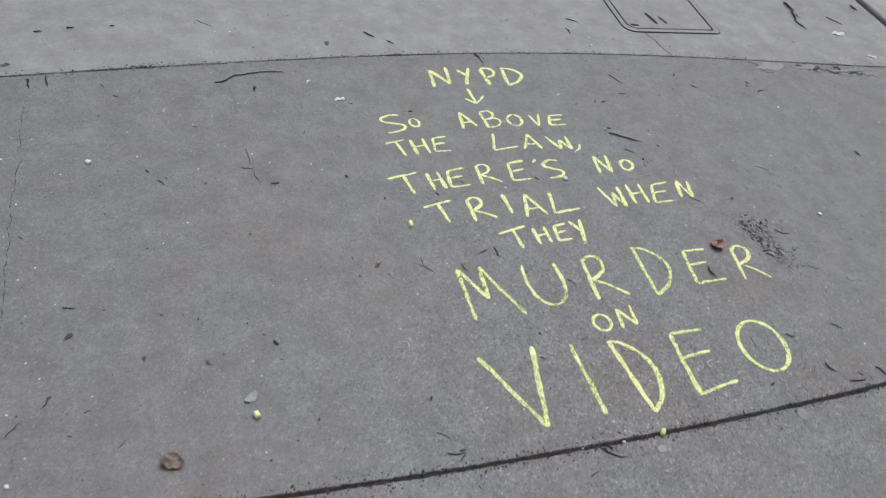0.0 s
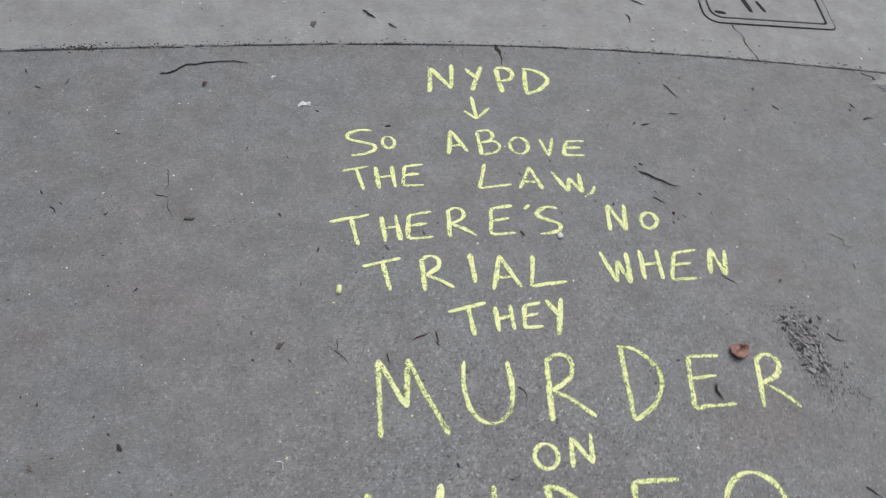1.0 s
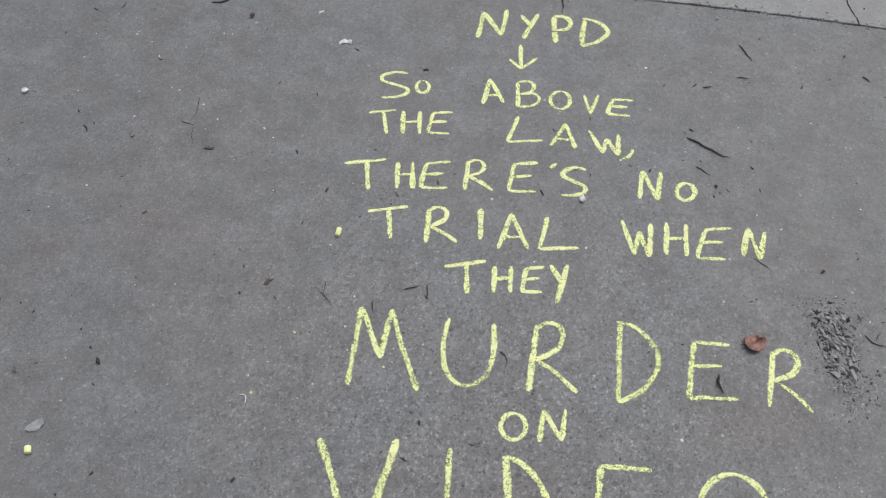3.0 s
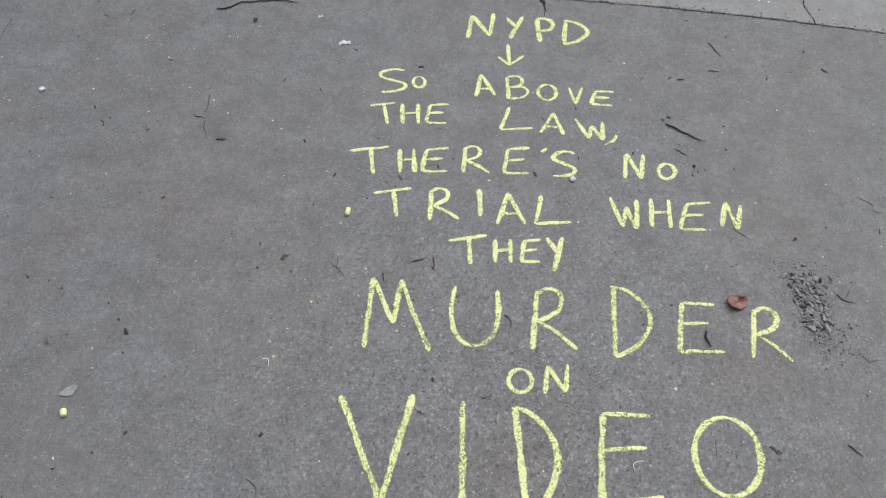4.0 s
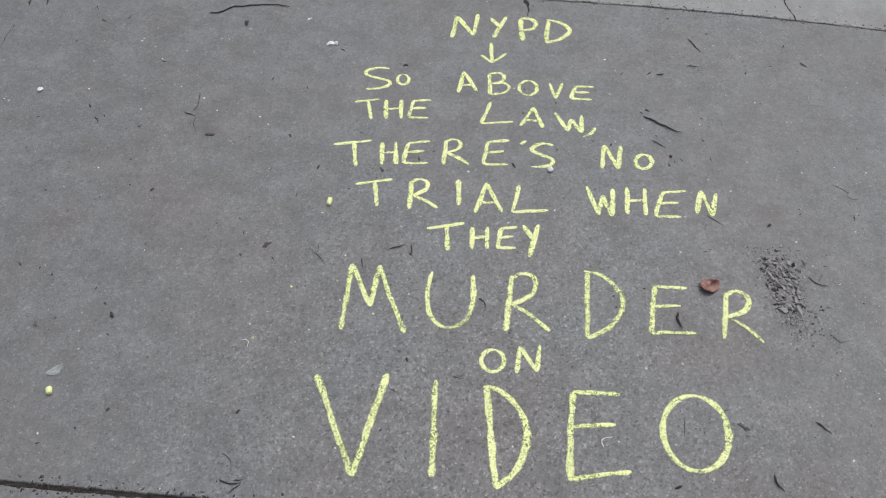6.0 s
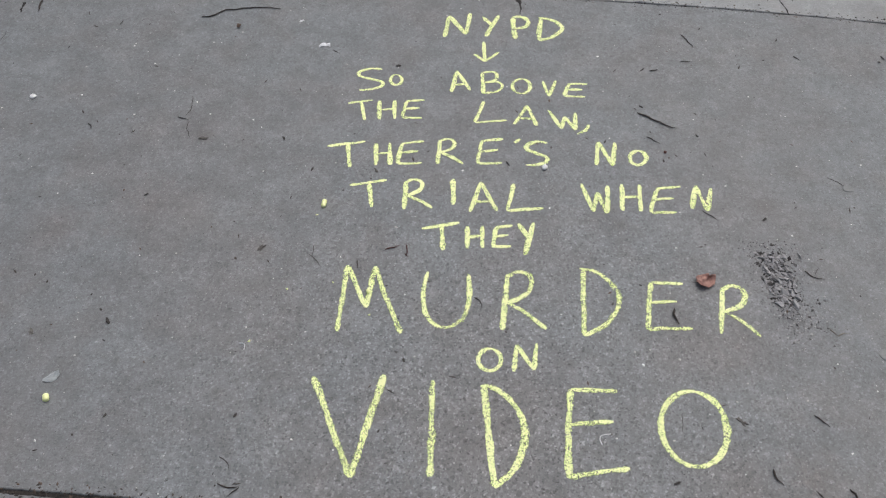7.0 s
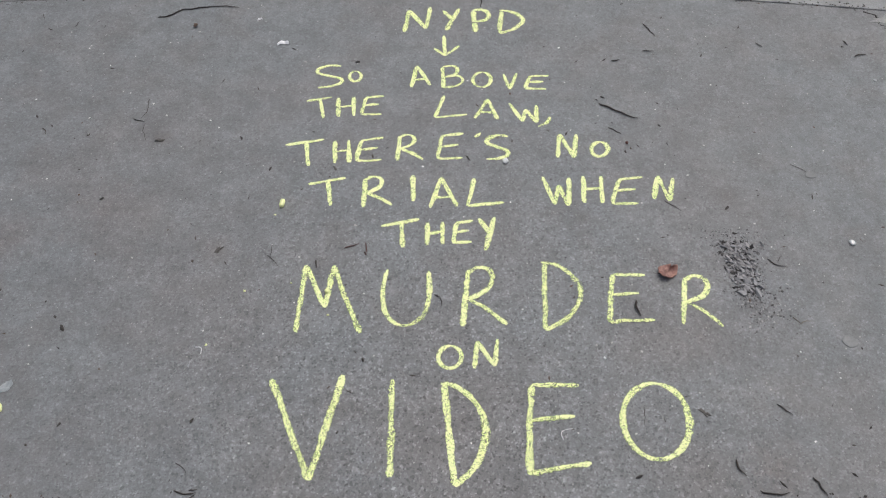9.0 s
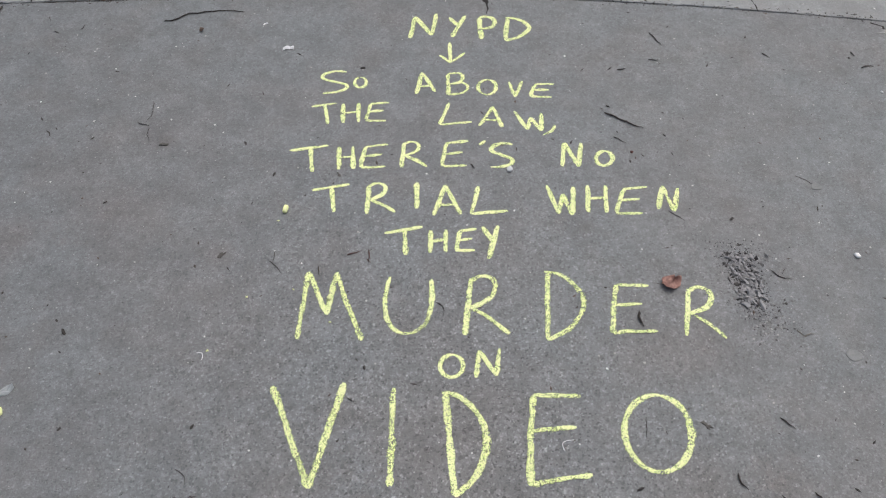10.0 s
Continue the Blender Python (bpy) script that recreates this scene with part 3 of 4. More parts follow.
chalk_word("VIDEO", 0.0170, [
    ("V", -0.299, 0.677, 0.143, 0.218, 3.9, -0.06),
    ("I", -0.093, 0.687, 0.019, 0.206, 3.4, 0.05),
    ("D", 0.036, 0.673, 0.077, 0.211, 8.4, 0.06),
    ("F", 0.177, 0.694, 0.120, 0.183, 11.0, 0.28),
    ("O", 0.362, 0.722, 0.130, 0.161, 3.4, 0.09)])


# ---- loose things on the pavement ----
def stone(size, seed, flat=0.7, n=11):
    """A small angular lump."""
    rnd = random.Random(seed)
    bm = bmesh.new()
    for _ in range(n):
        v = Vector((rnd.gauss(0, 1), rnd.gauss(0, 1), rnd.gauss(0, 1))).normalized() * size * rnd.uniform(0.8, 1.1)
        bm.verts.new((v.x, v.y * rnd.uniform(0.7, 1), v.z * flat))
    hull = bmesh.ops.convex_hull(bm, input=bm.verts)
    bmesh.ops.delete(bm, geom=[g for g in hull["geom_interior"] if isinstance(g, bmesh.types.BMVert)], context='VERTS')
    low = min(v.co.z for v in bm.verts)
    for v in bm.verts:
        v.co.z -= low + 0.0003
    return bm


def chalk_stub(x, y, turn, length, radius):
    """A worn-down end of a chalk stick lying on its side."""
    radius *= 0.66
    bm = bmesh.new()
    rings = []
    n = 14
    for f, r in ((-0.5, 0.55), (-0.46, 0.85), (-0.36, 1.0), (0.3, 1.0), (0.43, 0.88), (0.5, 0.5)):
        ring = []
        for i in range(n):
            a = 2 * math.pi * i / n
            rr = radius * r * (1 + 0.10 * wobble(f * 3, a, x * 9, 1.3))
            ring.append(bm.verts.new((f * length, rr * math.cos(a), radius * 0.93 + rr * math.sin(a))))
        rings.append(ring)
    for a, b in zip(rings, rings[1:]):
        for i in range(n):
            bm.faces.new((a[i], a[(i + 1) % n], b[(i + 1) % n], b[i]))
    bm.faces.new(rings[0][::-1])
    bm.faces.new(rings[-1])
    thing("chalk_stub", bm, M_STUB, "short yellow-green stub of chalk lying on the concrete", "chalk", "chalk stubs", m=pose(x, y, 0, 0, 0, turn), smooth=True)


def chalk_crumb(x, y, size):
    thing("chalk_crumb", stone(size, int(x * 1000)), M_STUB, "tiny yellow-green crumb of chalk on the concrete", "chalk crumb", "chalk crumbs", m=pose(x, y, 0))


def leaf(x, y, turn, size, tone):
    """A curled dry leaf: a cupped, lobed blade with a short stalk."""
    top = tagged(new("leaf"), {"rust": "curled rust-brown dry leaf lying on the concrete",
                               "tan": "crumpled tan dead leaf lying on the concrete"}[tone], "leaf")
    top.matrix_world = pose(x, y, 0.0015, 0, 0, turn)
    bm = bmesh.new()
    n, m = 30, 7
    sheets = []
    for under in (0.0, 0.0009):
        rows = []
        for k in range(1, m + 1):
            r = k / m
            row = []
            for i in range(n):
                a = 2 * math.pi * i / n
                lobe = 1 + 0.07 * math.cos(3 * a + 0.4) + 0.16 * wobble(math.cos(a), math.sin(a), x * 5, 2.2) + 0.09 * wobble(math.cos(a), math.sin(a), x * 7, 6.0)
                bite = 1 - 0.5 * r * math.exp(-((a - 0.55) / 0.16) ** 2)
                q = size * 0.56 * r * lobe * bite
                px, py = q * math.cos(a), q * math.sin(a) * 0.80
                rise = 0.30 * r ** 2.5 * (0.6 + 0.4 * math.sin(2 * a + 0.7)) + 0.16 * wobble(px / size, py / size, x * 3, 3.4) + 0.07 * r * wobble(px / size, py / size, x * 4, 9.0)
                row.append(bm.verts.new((px, py, max(0.0, size * rise) + 0.0012 - under)))
            rows.append(row)
        sheets.append(rows)
    for k, rows in enumerate(sheets):
        for a, b in zip(rows, rows[1:]):
            for i in range(n):
                j = (i + 1) % n
                bm.faces.new((a[i], b[i], b[j], a[j]) if k == 0 else (a[i], a[j], b[j], b[i]))
        bm.faces.new(rows[0] if k == 0 else rows[0][::-1])
    for i in range(n):
        j = (i + 1) % n
        bm.faces.new((sheets[0][-1][i], sheets[1][-1][i], sheets[1][-1][j], sheets[0][-1][j]))
    part("blade", bm, M_LEAF[tone], top, smooth=True)
    part("stalk", tube([Vector((-size * (0.3 + 0.1 * k), size * 0.03 * k, 0.002 + 0.001 * k)) for k in range(6)], 0.0011, 0.5), M_TWIG["dark"], top, "thin dark stalk")


def tube(line, radius, taper=0.6, n=7, ends=False):
    bm = bmesh.new()
    rings = []
    for i, p in enumerate(line):
        d = (line[min(i + 1, len(line) - 1)] - line[max(i - 1, 0)]).normalized()
        side = d.cross(Vector((0, 0, 1))).normalized()
        up = side.cross(d)
        r = radius * (1 - (1 - taper) * i / (len(line) - 1)) * (1 + 0.35 * wobble(i * 0.37, p.x, p.y, 1.7))
        if ends:
            r *= min(1.0, 0.35 + 0.4 * i, 0.3 + 0.3 * (len(line) - 1 - i))
        rings.append([bm.verts.new(p + (side * math.cos(2 * math.pi * k / n) + up * math.sin(2 * math.pi * k / n)) * r) for k in range(n)])
    for a, b in zip(rings, rings[1:]):
        for k in range(n):
            bm.faces.new((a[k], a[(k + 1) % n], b[(k + 1) % n], b[k]))
    bm.faces.new(rings[0][::-1])
    bm.faces.new(rings[-1])
    return bm


def twig(x, y, length, turn, radius, bend, tone, label=""):
    """A thin crooked twig that starts at x, y."""
    n = max(5, int(length / 0.006))
    line = []
    for i in range(n + 1):
        t = i / n
        off = 4 * bend * t * (1 - t) * length + 0.07 * length * wobble(t, x, y * 3, 4.0) + 0.022 * length * wobble(t, y, x * 5, 9.0) + 0.9 * radius * wobble(t, y, x * 3, 17)
        line.append(Vector((t * length, off, radius * 0.92 + 0.15 * radius * wobble(t, 4.2, x, 6))))
    words = label or {"dark": "small dark dry twig lying on the concrete", "red": "small red-brown stem lying on the concrete",
                      "pale": "small pale dry stem lying on the concrete"}[tone]
    thing("twig", tube(line, radius * 0.72, 0.6, ends=True), M_TWIG[tone], words, "twig", "twigs on the pavement", m=pose(x, y, 0, 0, 0, turn), smooth=True)


def paper_scrap(x, y, turn, size):
    """A small torn and folded scrap that stands up a little in the middle."""
    size *= 1.1
    bm = bmesh.new()
    n = 8
    rows = []
    for i in range(n + 1):
        t = i / n
        w = size * 0.22 * (0.7 + 0.6 * wobble(t, x, y, 5))
        zz = 0.001 + size * 0.20 * abs(math.sin(t * math.pi * 1.6)) * (0.5 + t * 0.5)
        bow = size * 0.18 * math.sin(t * math.pi)
        rows.append([bm.verts.new(((t - 0.5) * size, bow + s * w, zz * (1 if s > 0 else 0.35) + 0.0008)) for s in (-1, 0.1, 1)])
    for a, b in zip(rows, rows[1:]):
        for k in (0, 1):
            bm.faces.new((a[k], b[k], b[k + 1], a[k + 1]))
    bm.normal_update()
    bmesh.ops.solidify(bm, geom=bm.faces[:], thickness=0.0005)
    thing("paper_scrap", bm, M_PAPER, "small torn scrap of white paper on the pavement", "paper scrap", "paper scraps", m=pose(x, y, 0.0004, 0, 0, turn))


def white_pebble(x, y, size, flat):
    thing("white_pebble", stone(size, int(x * 1000) + 7, flat * 0.6, 22), M_PEBBLE, "small white pebble lying on the concrete", "pebble", "white pebbles", m=pose(x, y, 0, 0, 0, x * 300), smooth=True)


def gum_spot(x, y, size):
    thing("gum_spot", ring_block(blob_outline(0, 0, size, size * 0.8, x * 11, 28, 0.22), 0.0016, 0.002, 0.0012), M_GUM, "flattened pale grey gum spot on the concrete", "gum", "gum spots", m=pose(x, y, 0, 0, 0, x * 200))


def film_scrap(x, y, size):
    bm = ring_block(blob_outline(0, 0, size, size * 0.62, 4.4, 30, 0.3), 0.002, 0.0008, 0.0003)
    for v in bm.verts:
        v.co.z += 0.004 * (v.co.x / size) ** 2
    thing("film_scrap", bm, M_FILM, "small clouded flake of translucent film on the concrete", "plastic flake", m=pose(x, y, -0.001, 0, 0, 40))


def white_fibre(x, y, length, turn):
    line = [Vector((length * (i / 10 - 0.5), 0.35 * length * math.sin(i / 10 * 3.6) - 0.2 * length, 0.0016)) for i in range(11)]
    thing("white_fibre", tube(line, 0.0011, 0.5), M_PAPER, "thin curled white fibre lying on the concrete", "fibre", "white fibres", m=pose(x, y, 0, 0, 0, turn), smooth=True)


def brown_crumb(x, y, size, tone):
    size *= 0.75
    if tone == "flake":
        bm = ring_block(blob_outline(0, 0, size * 0.8, size * 0.36, x * 13 + y, 36, 0.9), 0.0018, 0.002, 0.0008)
        for v in bm.verts:
            if v.co.z > 0.001:
                v.co.z += 0.003 * wobble(v.co.x, v.co.y, x, 90)
        label, name, cat = "dark rotten leaf fragment stuck to the concrete", "leaf_fragment", "leaf fragment"
    else:
        bm = stone(size, int(x * 900), 0.7, 16)
        label, name, cat = ("small brown pebble on the concrete", "brown_pebble", "pebble") if tone == "pebble" else ("small dark red crumb on the concrete", "red_crumb", "crumb")
    thing(name, bm, M_CRUMB[tone], label, cat, m=pose(x, y, 0, 0, 0, x * 260))


def dirt_crumb(x, y, size):
    size *= 0.88
    bm = stone(size, int(x * 1100) + 3, 0.4, 14)
    bmesh.ops.scale(bm, vec=(1.45, 0.7 + 0.3 * wobble(x, y, 2.0, 30.0), 1.0), verts=bm.verts[:])
    thing("dirt_crumb", bm, M_DIRT, "small dark crumb of dirt on the concrete", "dirt crumb", "dirt crumbs", m=pose(x, y, 0, 0, 0, y * 300))


twig(-0.765, 2.013, 0.220, 11.3, 0.0028, 0.10, "dark", "long crooked dark twig lying on the pavement")
twig(0.410, 1.689, 0.107, -30.0, 0.0034, -0.06, "dark", "straight dark brown twig lying on the pavement")
twig(0.562, 2.003, 0.061, -63.3, 0.0022, 0.03, "dark")
twig(0.459, 1.848, 0.024, 15.5, 0.0030, 0.00, "dark")
twig(0.546, 1.891, 0.031, 0.7, 0.0020, 0.00, "dark")
twig(0.423, 1.603, 0.038, -37.3, 0.0020, 0.03, "dark")
twig(0.527, 1.368, 0.047, -41.8, 0.0014, 0.00, "dark")
twig(0.846, 1.483, 0.050, -38.5, 0.0010, 0.08, "dark")
twig(0.857, 1.927, 0.025, -50.0, 0.0026, 0.00, "dark")
twig(0.426, 1.086, 0.040, -84.4, 0.0045, -0.05, "dark")
twig(-0.004, 1.101, 0.037, -66.0, 0.0016, 0.20, "dark")
twig(0.730, 1.201, 0.046, -30.9, 0.0020, -0.12, "dark")
twig(0.762, 1.208, 0.025, -122.1, 0.0014, 0.00, "dark")
twig(0.673, 0.843, 0.036, -48.7, 0.0025, 0.05, "dark")
twig(-0.480, 0.658, 0.042, -4.2, 0.0022, -0.08, "dark")
twig(-0.439, 0.655, 0.030, -135.2, 0.0018, 0.00, "dark")
twig(-0.486, 0.715, 0.039, -51.9, 0.0013, 0.15, "dark")
twig(-0.176, 0.869, 0.016, -29.5, 0.0018, 0.00, "dark")
twig(-0.264, 1.190, 0.025, -78.7, 0.0025, 0.00, "dark")
twig(-0.374, 1.204, 0.047, -46.7, 0.0012, 0.05, "dark")
twig(-0.364, 1.231, 0.035, -88.8, 0.0014, 0.00, "dark")
twig(0.072, 1.503, 0.019, -59.2, 0.0030, 0.00, "dark")
# This one stands in for a thin scratch on the slab.
twig(-0.729, 1.697, 0.071, -91.8, 0.0014, 0.08, "dark")
twig(-0.719, 1.606, 0.060, -76.8, 0.0012, -0.10, "dark")
# A faint scratch line inside the O, built as a twig.
twig(0.408, 0.839, 0.045, -91.1, 0.0011, 0.00, "dark")
twig(0.446, 0.802, 0.012, 98.4, 0.0015, 0.00, "dark")
twig(-0.204, 1.221, 0.036, 22.3, 0.0024, 0.05, "red")
twig(-0.156, 1.238, 0.035, -90.3, 0.0026, 0.05, "red")
twig(-0.160, 1.213, 0.014, -47.6, 0.0018, 0.00, "red")
twig(-0.967, 1.588, 0.025, -55.7, 0.0026, 0.10, "dark")
twig(0.751, 1.048, 0.022, -53.2, 0.0014, 0.00, "pale")
twig(0.764, 1.030, 0.024, 17.1, 0.0016, 0.10, "pale")
twig(-0.241, 2.284, 0.050, -49.6, 0.0040, 0.00, "dark")
twig(-0.772, 2.360, 0.062, -40.8, 0.0016, 0.00, "dark")
twig(-1.161, 2.317, 0.025, -1.0, 0.0040, 0.00, "dark")
twig(-1.252, 2.297, 0.025, -1.2, 0.0040, 0.00, "dark")
twig(-1.036, 2.325, 0.014, 12.6, 0.0040, 0.00, "dark")
twig(-0.176, 2.227, 0.029, -37.9, 0.0040, 0.00, "dark")
twig(-1.209, 1.181, 0.029, -12.2, 0.0025, 0.00, "dark")
twig(-1.244, 0.940, 0.028, -117.5, 0.0020, 0.10, "dark")
twig(-1.321, 0.861, 0.045, 48.0, 0.0015, 0.05, "dark")
twig(-1.178, 0.893, 0.016, 13.3, 0.0020, 0.10, "dark")
twig(-1.118, 0.800, 0.023, 45.9, 0.0015, 0.00, "dark")
twig(-0.138, 0.609, 0.064, -33.7, 0.0025, -0.12, "dark")
twig(-0.130, 0.615, 0.026, -37.7, 0.0040, 0.00, "dark")
twig(-0.452, 0.659, 0.017, 12.3, 0.0020, 0.00, "dark")
twig(1.279, 1.521, 0.029, -74.4, 0.0040, 0.00, "dark")
twig(-0.192, 0.545, 0.025, 21.0, 0.0020, 0.00, "dark")
twig(0.558, 2.367, 0.046, -31.5, 0.0030, 0.00, "dark")
twig(0.527, 2.299, 0.038, -91.1, 0.0030, 0.20, "dark")
twig(1.788, 2.373, 0.070, -54.5, 0.0030, 0.00, "dark")
twig(1.982, 2.467, 0.047, -76.3, 0.0060, 0.00, "dark")
twig(-1.080, 2.025, 0.023, -71.2, 0.0020, 0.00, "dark")
twig(-1.224, 2.065, 0.052, -85.1, 0.0040, 0.00, "dark")
twig(1.642, 2.490, 0.080, -89.9, 0.0070, 0.05, "dark", "dark crooked branch lying on the pale slab")
twig(1.652, 2.436, 0.162, -106.3, 0.0055, -0.08, "dark")
twig(1.642, 2.401, 0.035, -82.6, 0.0030, 0.00, "dark")
twig(1.095, 1.937, 0.020, -64.5, 0.0030, 0.00, "dark")
twig(1.109, 1.875, 0.035, 8.1, 0.0035, 0.10, "dark")
twig(1.083, 1.913, 0.007, -17.6, 0.0030, 0.00, "dark")
twig(-0.751, 1.622, 0.031, -18.6, 0.0020, 0.00, "dark")
twig(-1.051, 1.963, 0.017, -21.7, 0.0025, 0.00, "dark")
twig(-0.981, 1.972, 0.023, 76.8, 0.0018, 0.00, "dark")
twig(0.568, 0.725, 0.036, -69.8, 0.0035, -0.10, "dark")
twig(0.601, 0.663, 0.055, -2.0, 0.0025, -0.10, "dark")
twig(0.705, 0.690, 0.042, -63.0, 0.0030, 0.05, "dark")

chalk_stub(-0.354, 1.349, 82, 0.021, 0.0088)
chalk_stub(-0.847, 0.825, 110, 0.015, 0.0095)
chalk_stub(0.024, 0.614, 50, 0.019, 0.009)
leaf(0.503, 1.160, 20, 0.04, 'rust')
leaf(-1.024, 0.748, -30, 0.042, 'tan')
paper_scrap(-0.412, 1.907, 5, 0.028)
paper_scrap(1.748, 2.240, -20, 0.045)
paper_scrap(1.796, 2.075, -35, 0.03)
paper_scrap(-0.486, 2.008, 30, 0.012)
white_pebble(0.164, 1.487, 0.01, 0.75)
white_pebble(-1.131, 1.676, 0.010, 0.8)
white_pebble(0.932, 1.246, 0.009, 0.75)
white_pebble(0.344, 0.945, 0.004, 0.8)
white_pebble(0.729, 0.763, 0.003, 0.7)
white_pebble(0.763, 2.192, 0.005, 0.8)
white_pebble(0.580, 2.187, 0.006, 0.8)
white_pebble(0.737, 2.195, 0.005, 0.8)
white_pebble(0.596, 2.237, 0.005, 0.8)
white_pebble(0.692, 2.231, 0.006, 0.8)
white_pebble(-1.317, 0.752, 0.006, 0.8)
white_pebble(-0.078, 0.610, 0.005, 0.8)
white_pebble(-1.010, 1.690, 0.003, 0.8)
white_pebble(1.138, 1.782, 0.005, 0.7)
gum_spot(0.889, 1.450, 0.013)
gum_spot(0.857, 0.988, 0.017)
gum_spot(0.406, 0.596, 0.018)
gum_spot(0.004, 0.576, 0.012)
film_scrap(-0.851, 0.873, 0.016)
white_fibre(0.248, 0.780, 0.03, 60)
# A pale scratch on the slab, built as a fibre.
white_fibre(-0.480, 0.962, 0.02, -40)
brown_crumb(-0.656, 1.978, 0.012, 'pebble')
brown_crumb(-0.674, 1.550, 0.017, 'flake')
brown_crumb(-0.480, 1.217, 0.016, 'flake')
brown_crumb(0.527, 0.823, 0.018, 'flake')
brown_crumb(-0.240, 1.460, 0.012, 'flake')
brown_crumb(0.464, 1.550, 0.007, 'red')
brown_crumb(-0.379, 2.219, 0.022, 'flake')
brown_crumb(-1.329, 2.125, 0.02, 'flake')
brown_crumb(-1.199, 1.096, 0.018, 'flake')
brown_crumb(-0.924, 0.977, 0.016, 'flake')
brown_crumb(-1.052, 1.013, 0.012, 'flake')
brown_crumb(-1.242, 0.941, 0.009, 'flake')
dirt_crumb(-0.991, 1.629, 0.006)
dirt_crumb(-0.771, 1.363, 0.006)
dirt_crumb(-0.394, 1.457, 0.007)
dirt_crumb(-0.476, 1.559, 0.007)
dirt_crumb(-0.209, 1.839, 0.007)
dirt_crumb(0.421, 1.711, 0.006)
dirt_crumb(0.551, 1.612, 0.005)
dirt_crumb(0.669, 1.346, 0.006)
dirt_crumb(0.558, 1.691, 0.004)
dirt_crumb(-0.773, 1.010, 0.008)
dirt_crumb(-0.722, 0.794, 0.006)
dirt_crumb(-0.837, 0.716, 0.005)
dirt_crumb(-0.188, 0.778, 0.004)
dirt_crumb(0.381, 0.691, 0.007)
dirt_crumb(-0.794, 1.038, 0.004)
dirt_crumb(-0.471, 0.801, 0.006)
dirt_crumb(-0.147, 0.939, 0.006)
dirt_crumb(0.824, 1.993, 0.007)
dirt_crumb(0.003, 1.099, 0.003)
dirt_crumb(0.360, 1.147, 0.004)
dirt_crumb(-0.946, 1.596, 0.004)
dirt_crumb(0.457, 1.523, 0.005)
dirt_crumb(0.404, 1.703, 0.004)
chalk_crumb(-0.409, 1.106, 0.0035)
chalk_crumb(-0.311, 1.128, 0.0035)
chalk_crumb(-0.367, 1.317, 0.0035)
chalk_crumb(-0.226, 1.046, 0.0035)
chalk_crumb(-0.470, 0.972, 0.0035)
chalk_crumb(-0.232, 1.104, 0.008)


# ---- broken patch: loose chips out of a shallow hole in the slab ----
def scatter(count, spot, size, seed, stretch=1.0, flat=0.6):
    """Many little lumps in one mesh; spot(rnd) gives a place or None."""
    rnd = random.Random(seed)
    verts, faces = [], []
    shape = ((1, 0, 0), (0, 1, 0), (-1, 0, 0), (0, -1, 0), (0, 0, 1), (0, 0, -0.3))
    tris = ((0, 1, 4), (1, 2, 4), (2, 3, 4), (3, 0, 4), (1, 0, 5), (2, 1, 5), (3, 2, 5), (0, 3, 5))
    while count:
        p = spot(rnd)
        if p is None:
            continue
        count -= 1
        s = size(rnd)
        a = rnd.uniform(0, 6.28)
        ca, sa = math.cos(a), math.sin(a)
        base = len(verts)
        long = rnd.uniform(1.0, stretch)
        for vx, vy, vz in shape:
            k = rnd.uniform(0.65, 1.25) * s
            qx, qy = vx * k * long, vy * k
            verts.append((p[0] + ca * qx - sa * qy, p[1] + sa * qx + ca * qy, vz * k * flat + 0.0002))
        faces += [tuple(base + i for i in t) for t in tris]
    me = bpy.data.meshes.new("scatter")
    me.from_pydata(verts, [], faces)
    return me


def in_patch(spread):
    def spot(rnd):
        v = rnd.uniform(-1, 1) * spread
        u = max(-1.6, min(1.6, rnd.gauss(0, 0.55))) * spread * (0.80 + 0.30 * v)
        return (PATCH[0] + 0.045 * u - 0.005 * v, PATCH[1] + 0.075 * v)
    return spot


def stuff(name, me, mat, label, category):
    me.materials.append(mat)
    return tagged(new(name, me), label, category, kind="stuff")


PATCH = (0.670, 1.178)
# Dark pieces and dust double as the shaded gaps between the chips.
stuff("gravel", scatter(300, in_patch(0.95), lambda r: r.uniform(0.0014, 0.0046), 5, 2.4), M_CHIPS, "loose chips of broken asphalt, darkened for shadow between the stones", "gravel")
stuff("gravel_dust_shade", scatter(800, in_patch(1.45), lambda r: r.uniform(0.0007, 0.0019), 6, 2.0), M_CHIPS, "crumbled dust round the broken patch, darkened for shadow between chips", "gravel")
stuff("gravel_crumbs", scatter(260, lambda r: (PATCH[0] + 0.028 + r.gauss(0, 0.036), PATCH[1] - 0.115 + r.gauss(0, 0.034)), lambda r: 0.0008 + 0.0024 * r.random() ** 2, 7, 2.0), M_CRUMBS,
      "grey stone crumbs strewn below the broken patch", "gravel")
rnd = random.Random(9)
CHIPS = [finish(stone(0.0064, 300 + k, 0.34, 10), "stone_chip", M_CHIP) for k in range(9)]


PALE_CHIPS = [finish(stone(0.0064, 340 + k, 0.34, 10), "stone_chip", M_PALECHIP) for k in range(3)]


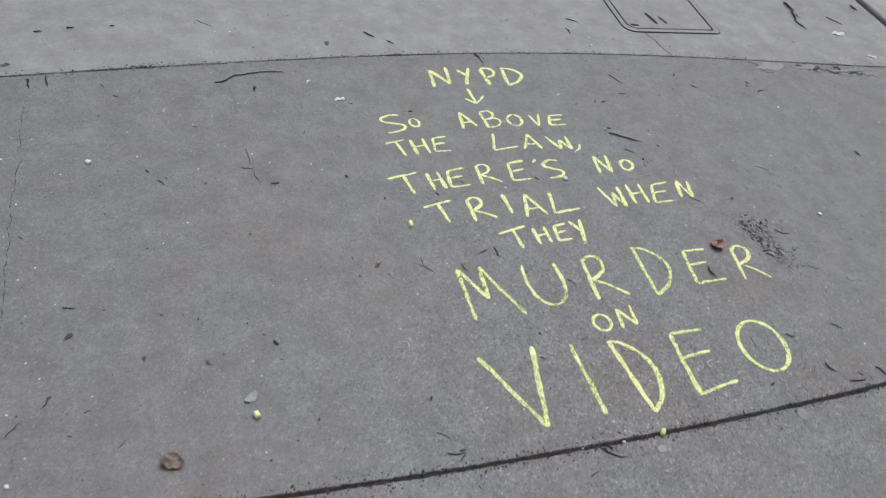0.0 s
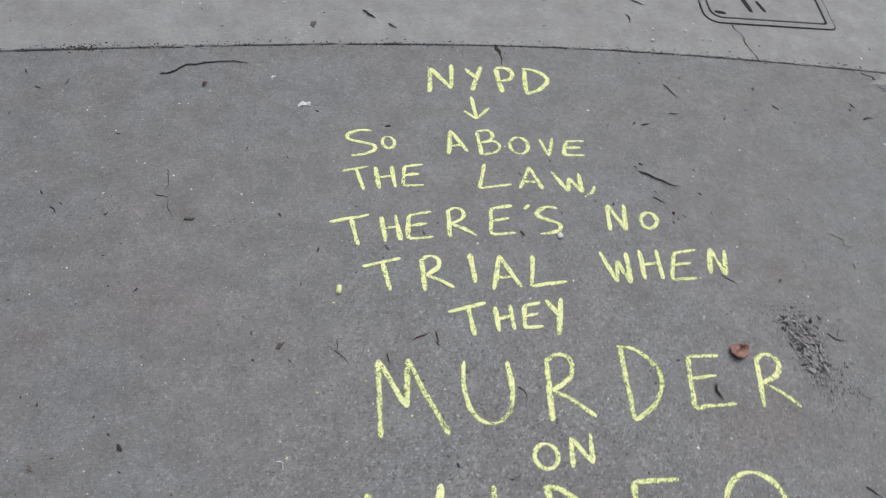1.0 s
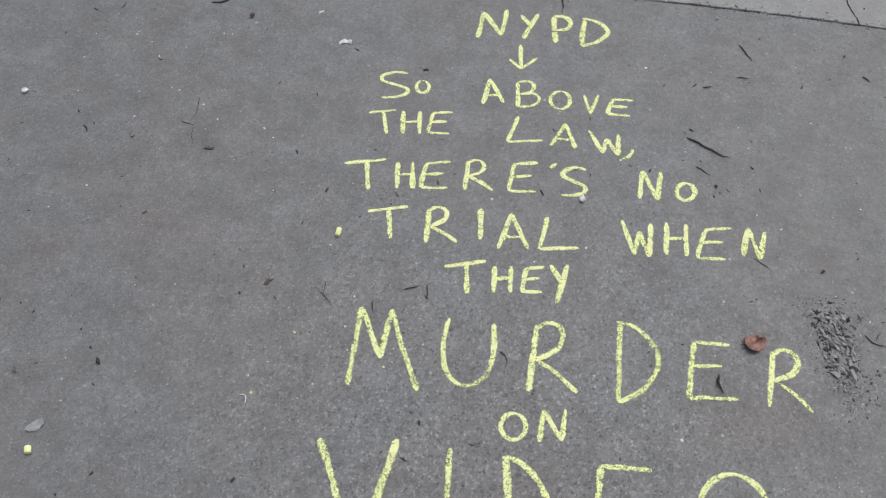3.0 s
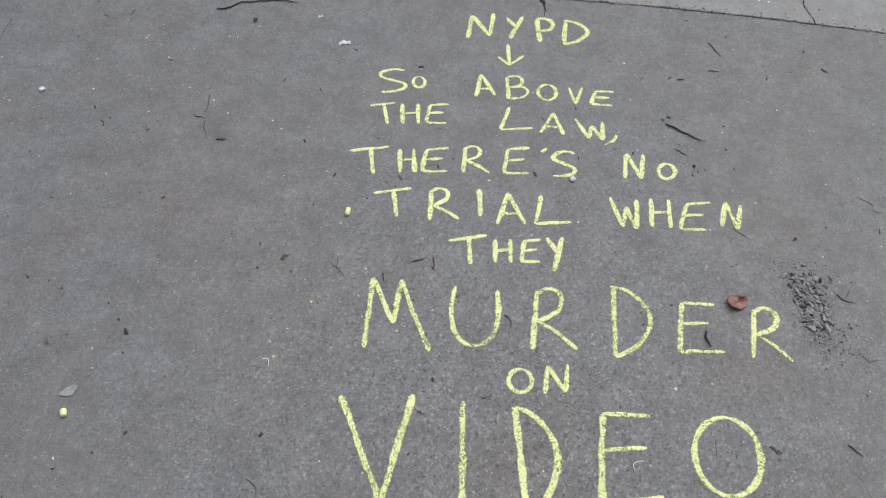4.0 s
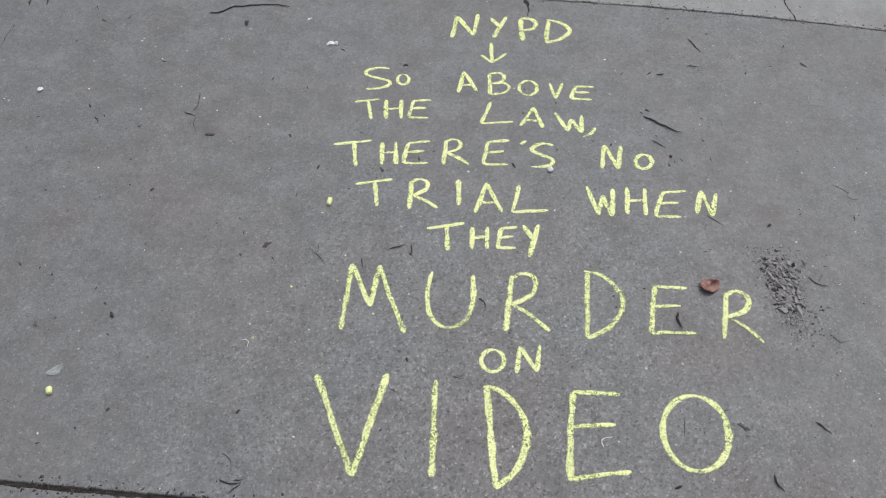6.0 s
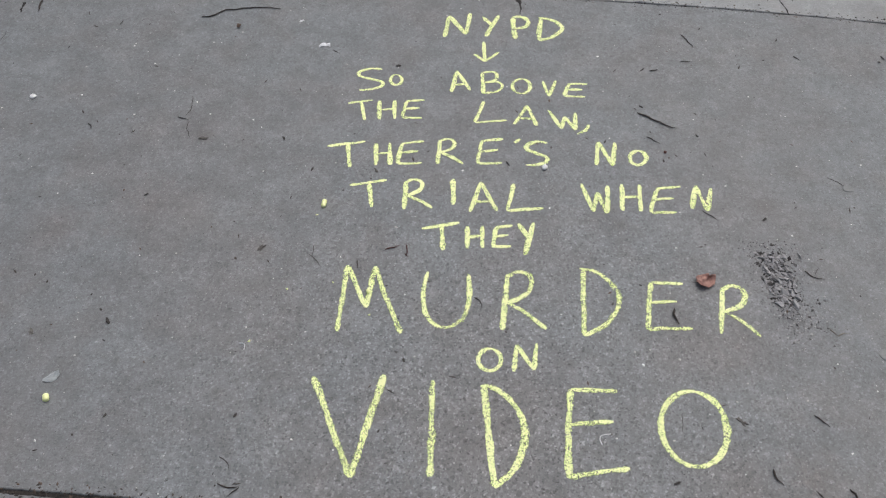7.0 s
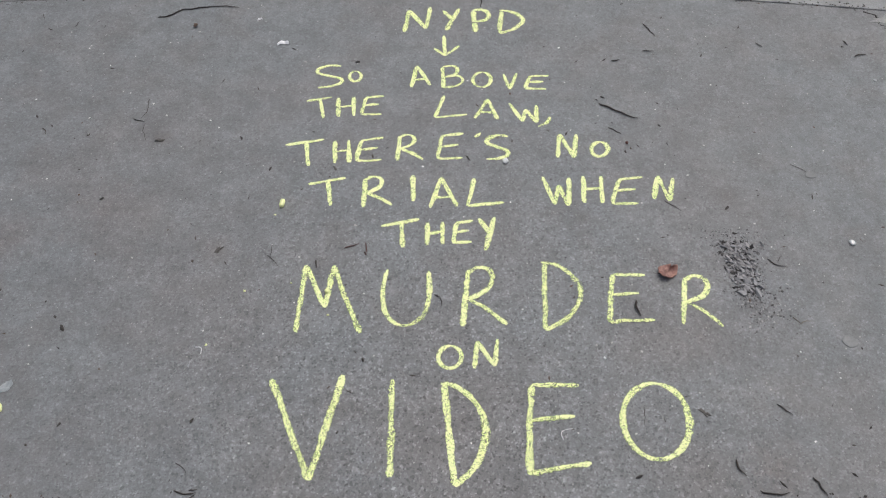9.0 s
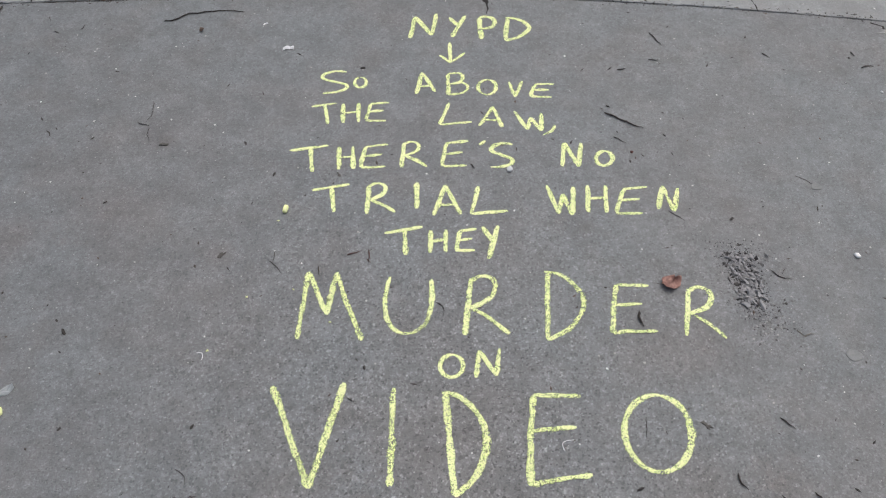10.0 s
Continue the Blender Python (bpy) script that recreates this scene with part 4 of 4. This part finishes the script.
def stone_chip(x, y, grow, turn, kinds, label="angular grey stone chip lying in the broken patch"):
    chip = new("stone_chip", kinds[rnd.randrange(len(kinds))])
    chip.matrix_world = pose(x, y, 0.0008, rnd.uniform(-24, 24), rnd.uniform(-24, 24), turn) @ Matrix.Diagonal((1.5 * grow, 0.75 * grow, grow, 1))
    tagged(chip, label, "stone chip", "stone chips in the broken patch")


for _ in range(150):
    stone_chip(*in_patch(0.9)(rnd), rnd.uniform(0.6, 1.35), rnd.gauss(-50, 25), CHIPS)
for x, y, grow, turn in ((0.672, 1.137, 1.7, -60), (0.657, 1.108, 1.6, -20), (0.692, 1.106, 1.7, 100), (0.668, 1.168, 1.2, -40), (0.690, 1.135, 1.1, -75), (0.652, 1.190, 1.0, 20), (0.676, 1.205, 1.0, -30), (0.700, 1.165, 0.9, 60)):
    stone_chip(x, y, grow, turn, PALE_CHIPS, "large pale stone chip lying in the broken patch")


# ---- fine litter and grit over the slabs ----
def anywhere(r):
    return (r.uniform(-1.7, 1.9), r.uniform(0.35, 2.7))


def along_top(r):
    x = r.uniform(-1.6, 1.9)
    return (x, top_joint(x) + r.gauss(0.004, 0.009))


def along_low(r):
    x = r.uniform(-1.5, 1.5)
    return (x, low_joint(x) + r.gauss(0.0, 0.005 + 0.008 * max(0.0, wobble(x, 3.0, 5.0, 7.0)) + 0.004))


def clump(r):
    x = r.gauss(-0.95, 0.032)
    return (x, top_joint(x) + r.gauss(0.006, 0.008))


stuff("pale_grit", scatter(1700, anywhere, lambda r: 0.0007 + 0.0024 * r.random() ** 4, 21, 1.4), M_GRIT, "fine pale grit scattered over the concrete", "grit")
stuff("litter_specks", scatter(1500, anywhere, lambda r: 0.0006 + 0.0022 * r.random() ** 4, 22, 4.0), M_SPECKS, "fine dark litter scattered over the concrete", "litter")
stuff("joint_grit", scatter(700, along_top, lambda r: r.uniform(0.0008, 0.003), 23, 1.8), M_SPECKS, "dark crumbs along the pavement joint", "grit")
stuff("joint_crumbs", scatter(1500, along_low, lambda r: r.uniform(0.0007, 0.0030), 24, 2.2), M_SPECKS, "dark soil crumbs along the wide pavement joint", "grit")
stuff("joint_soil_clump", scatter(80, clump, lambda r: r.uniform(0.0012, 0.0034), 25, 2.0), M_SPECKS, "clump of dark soil on the pavement joint", "soil")
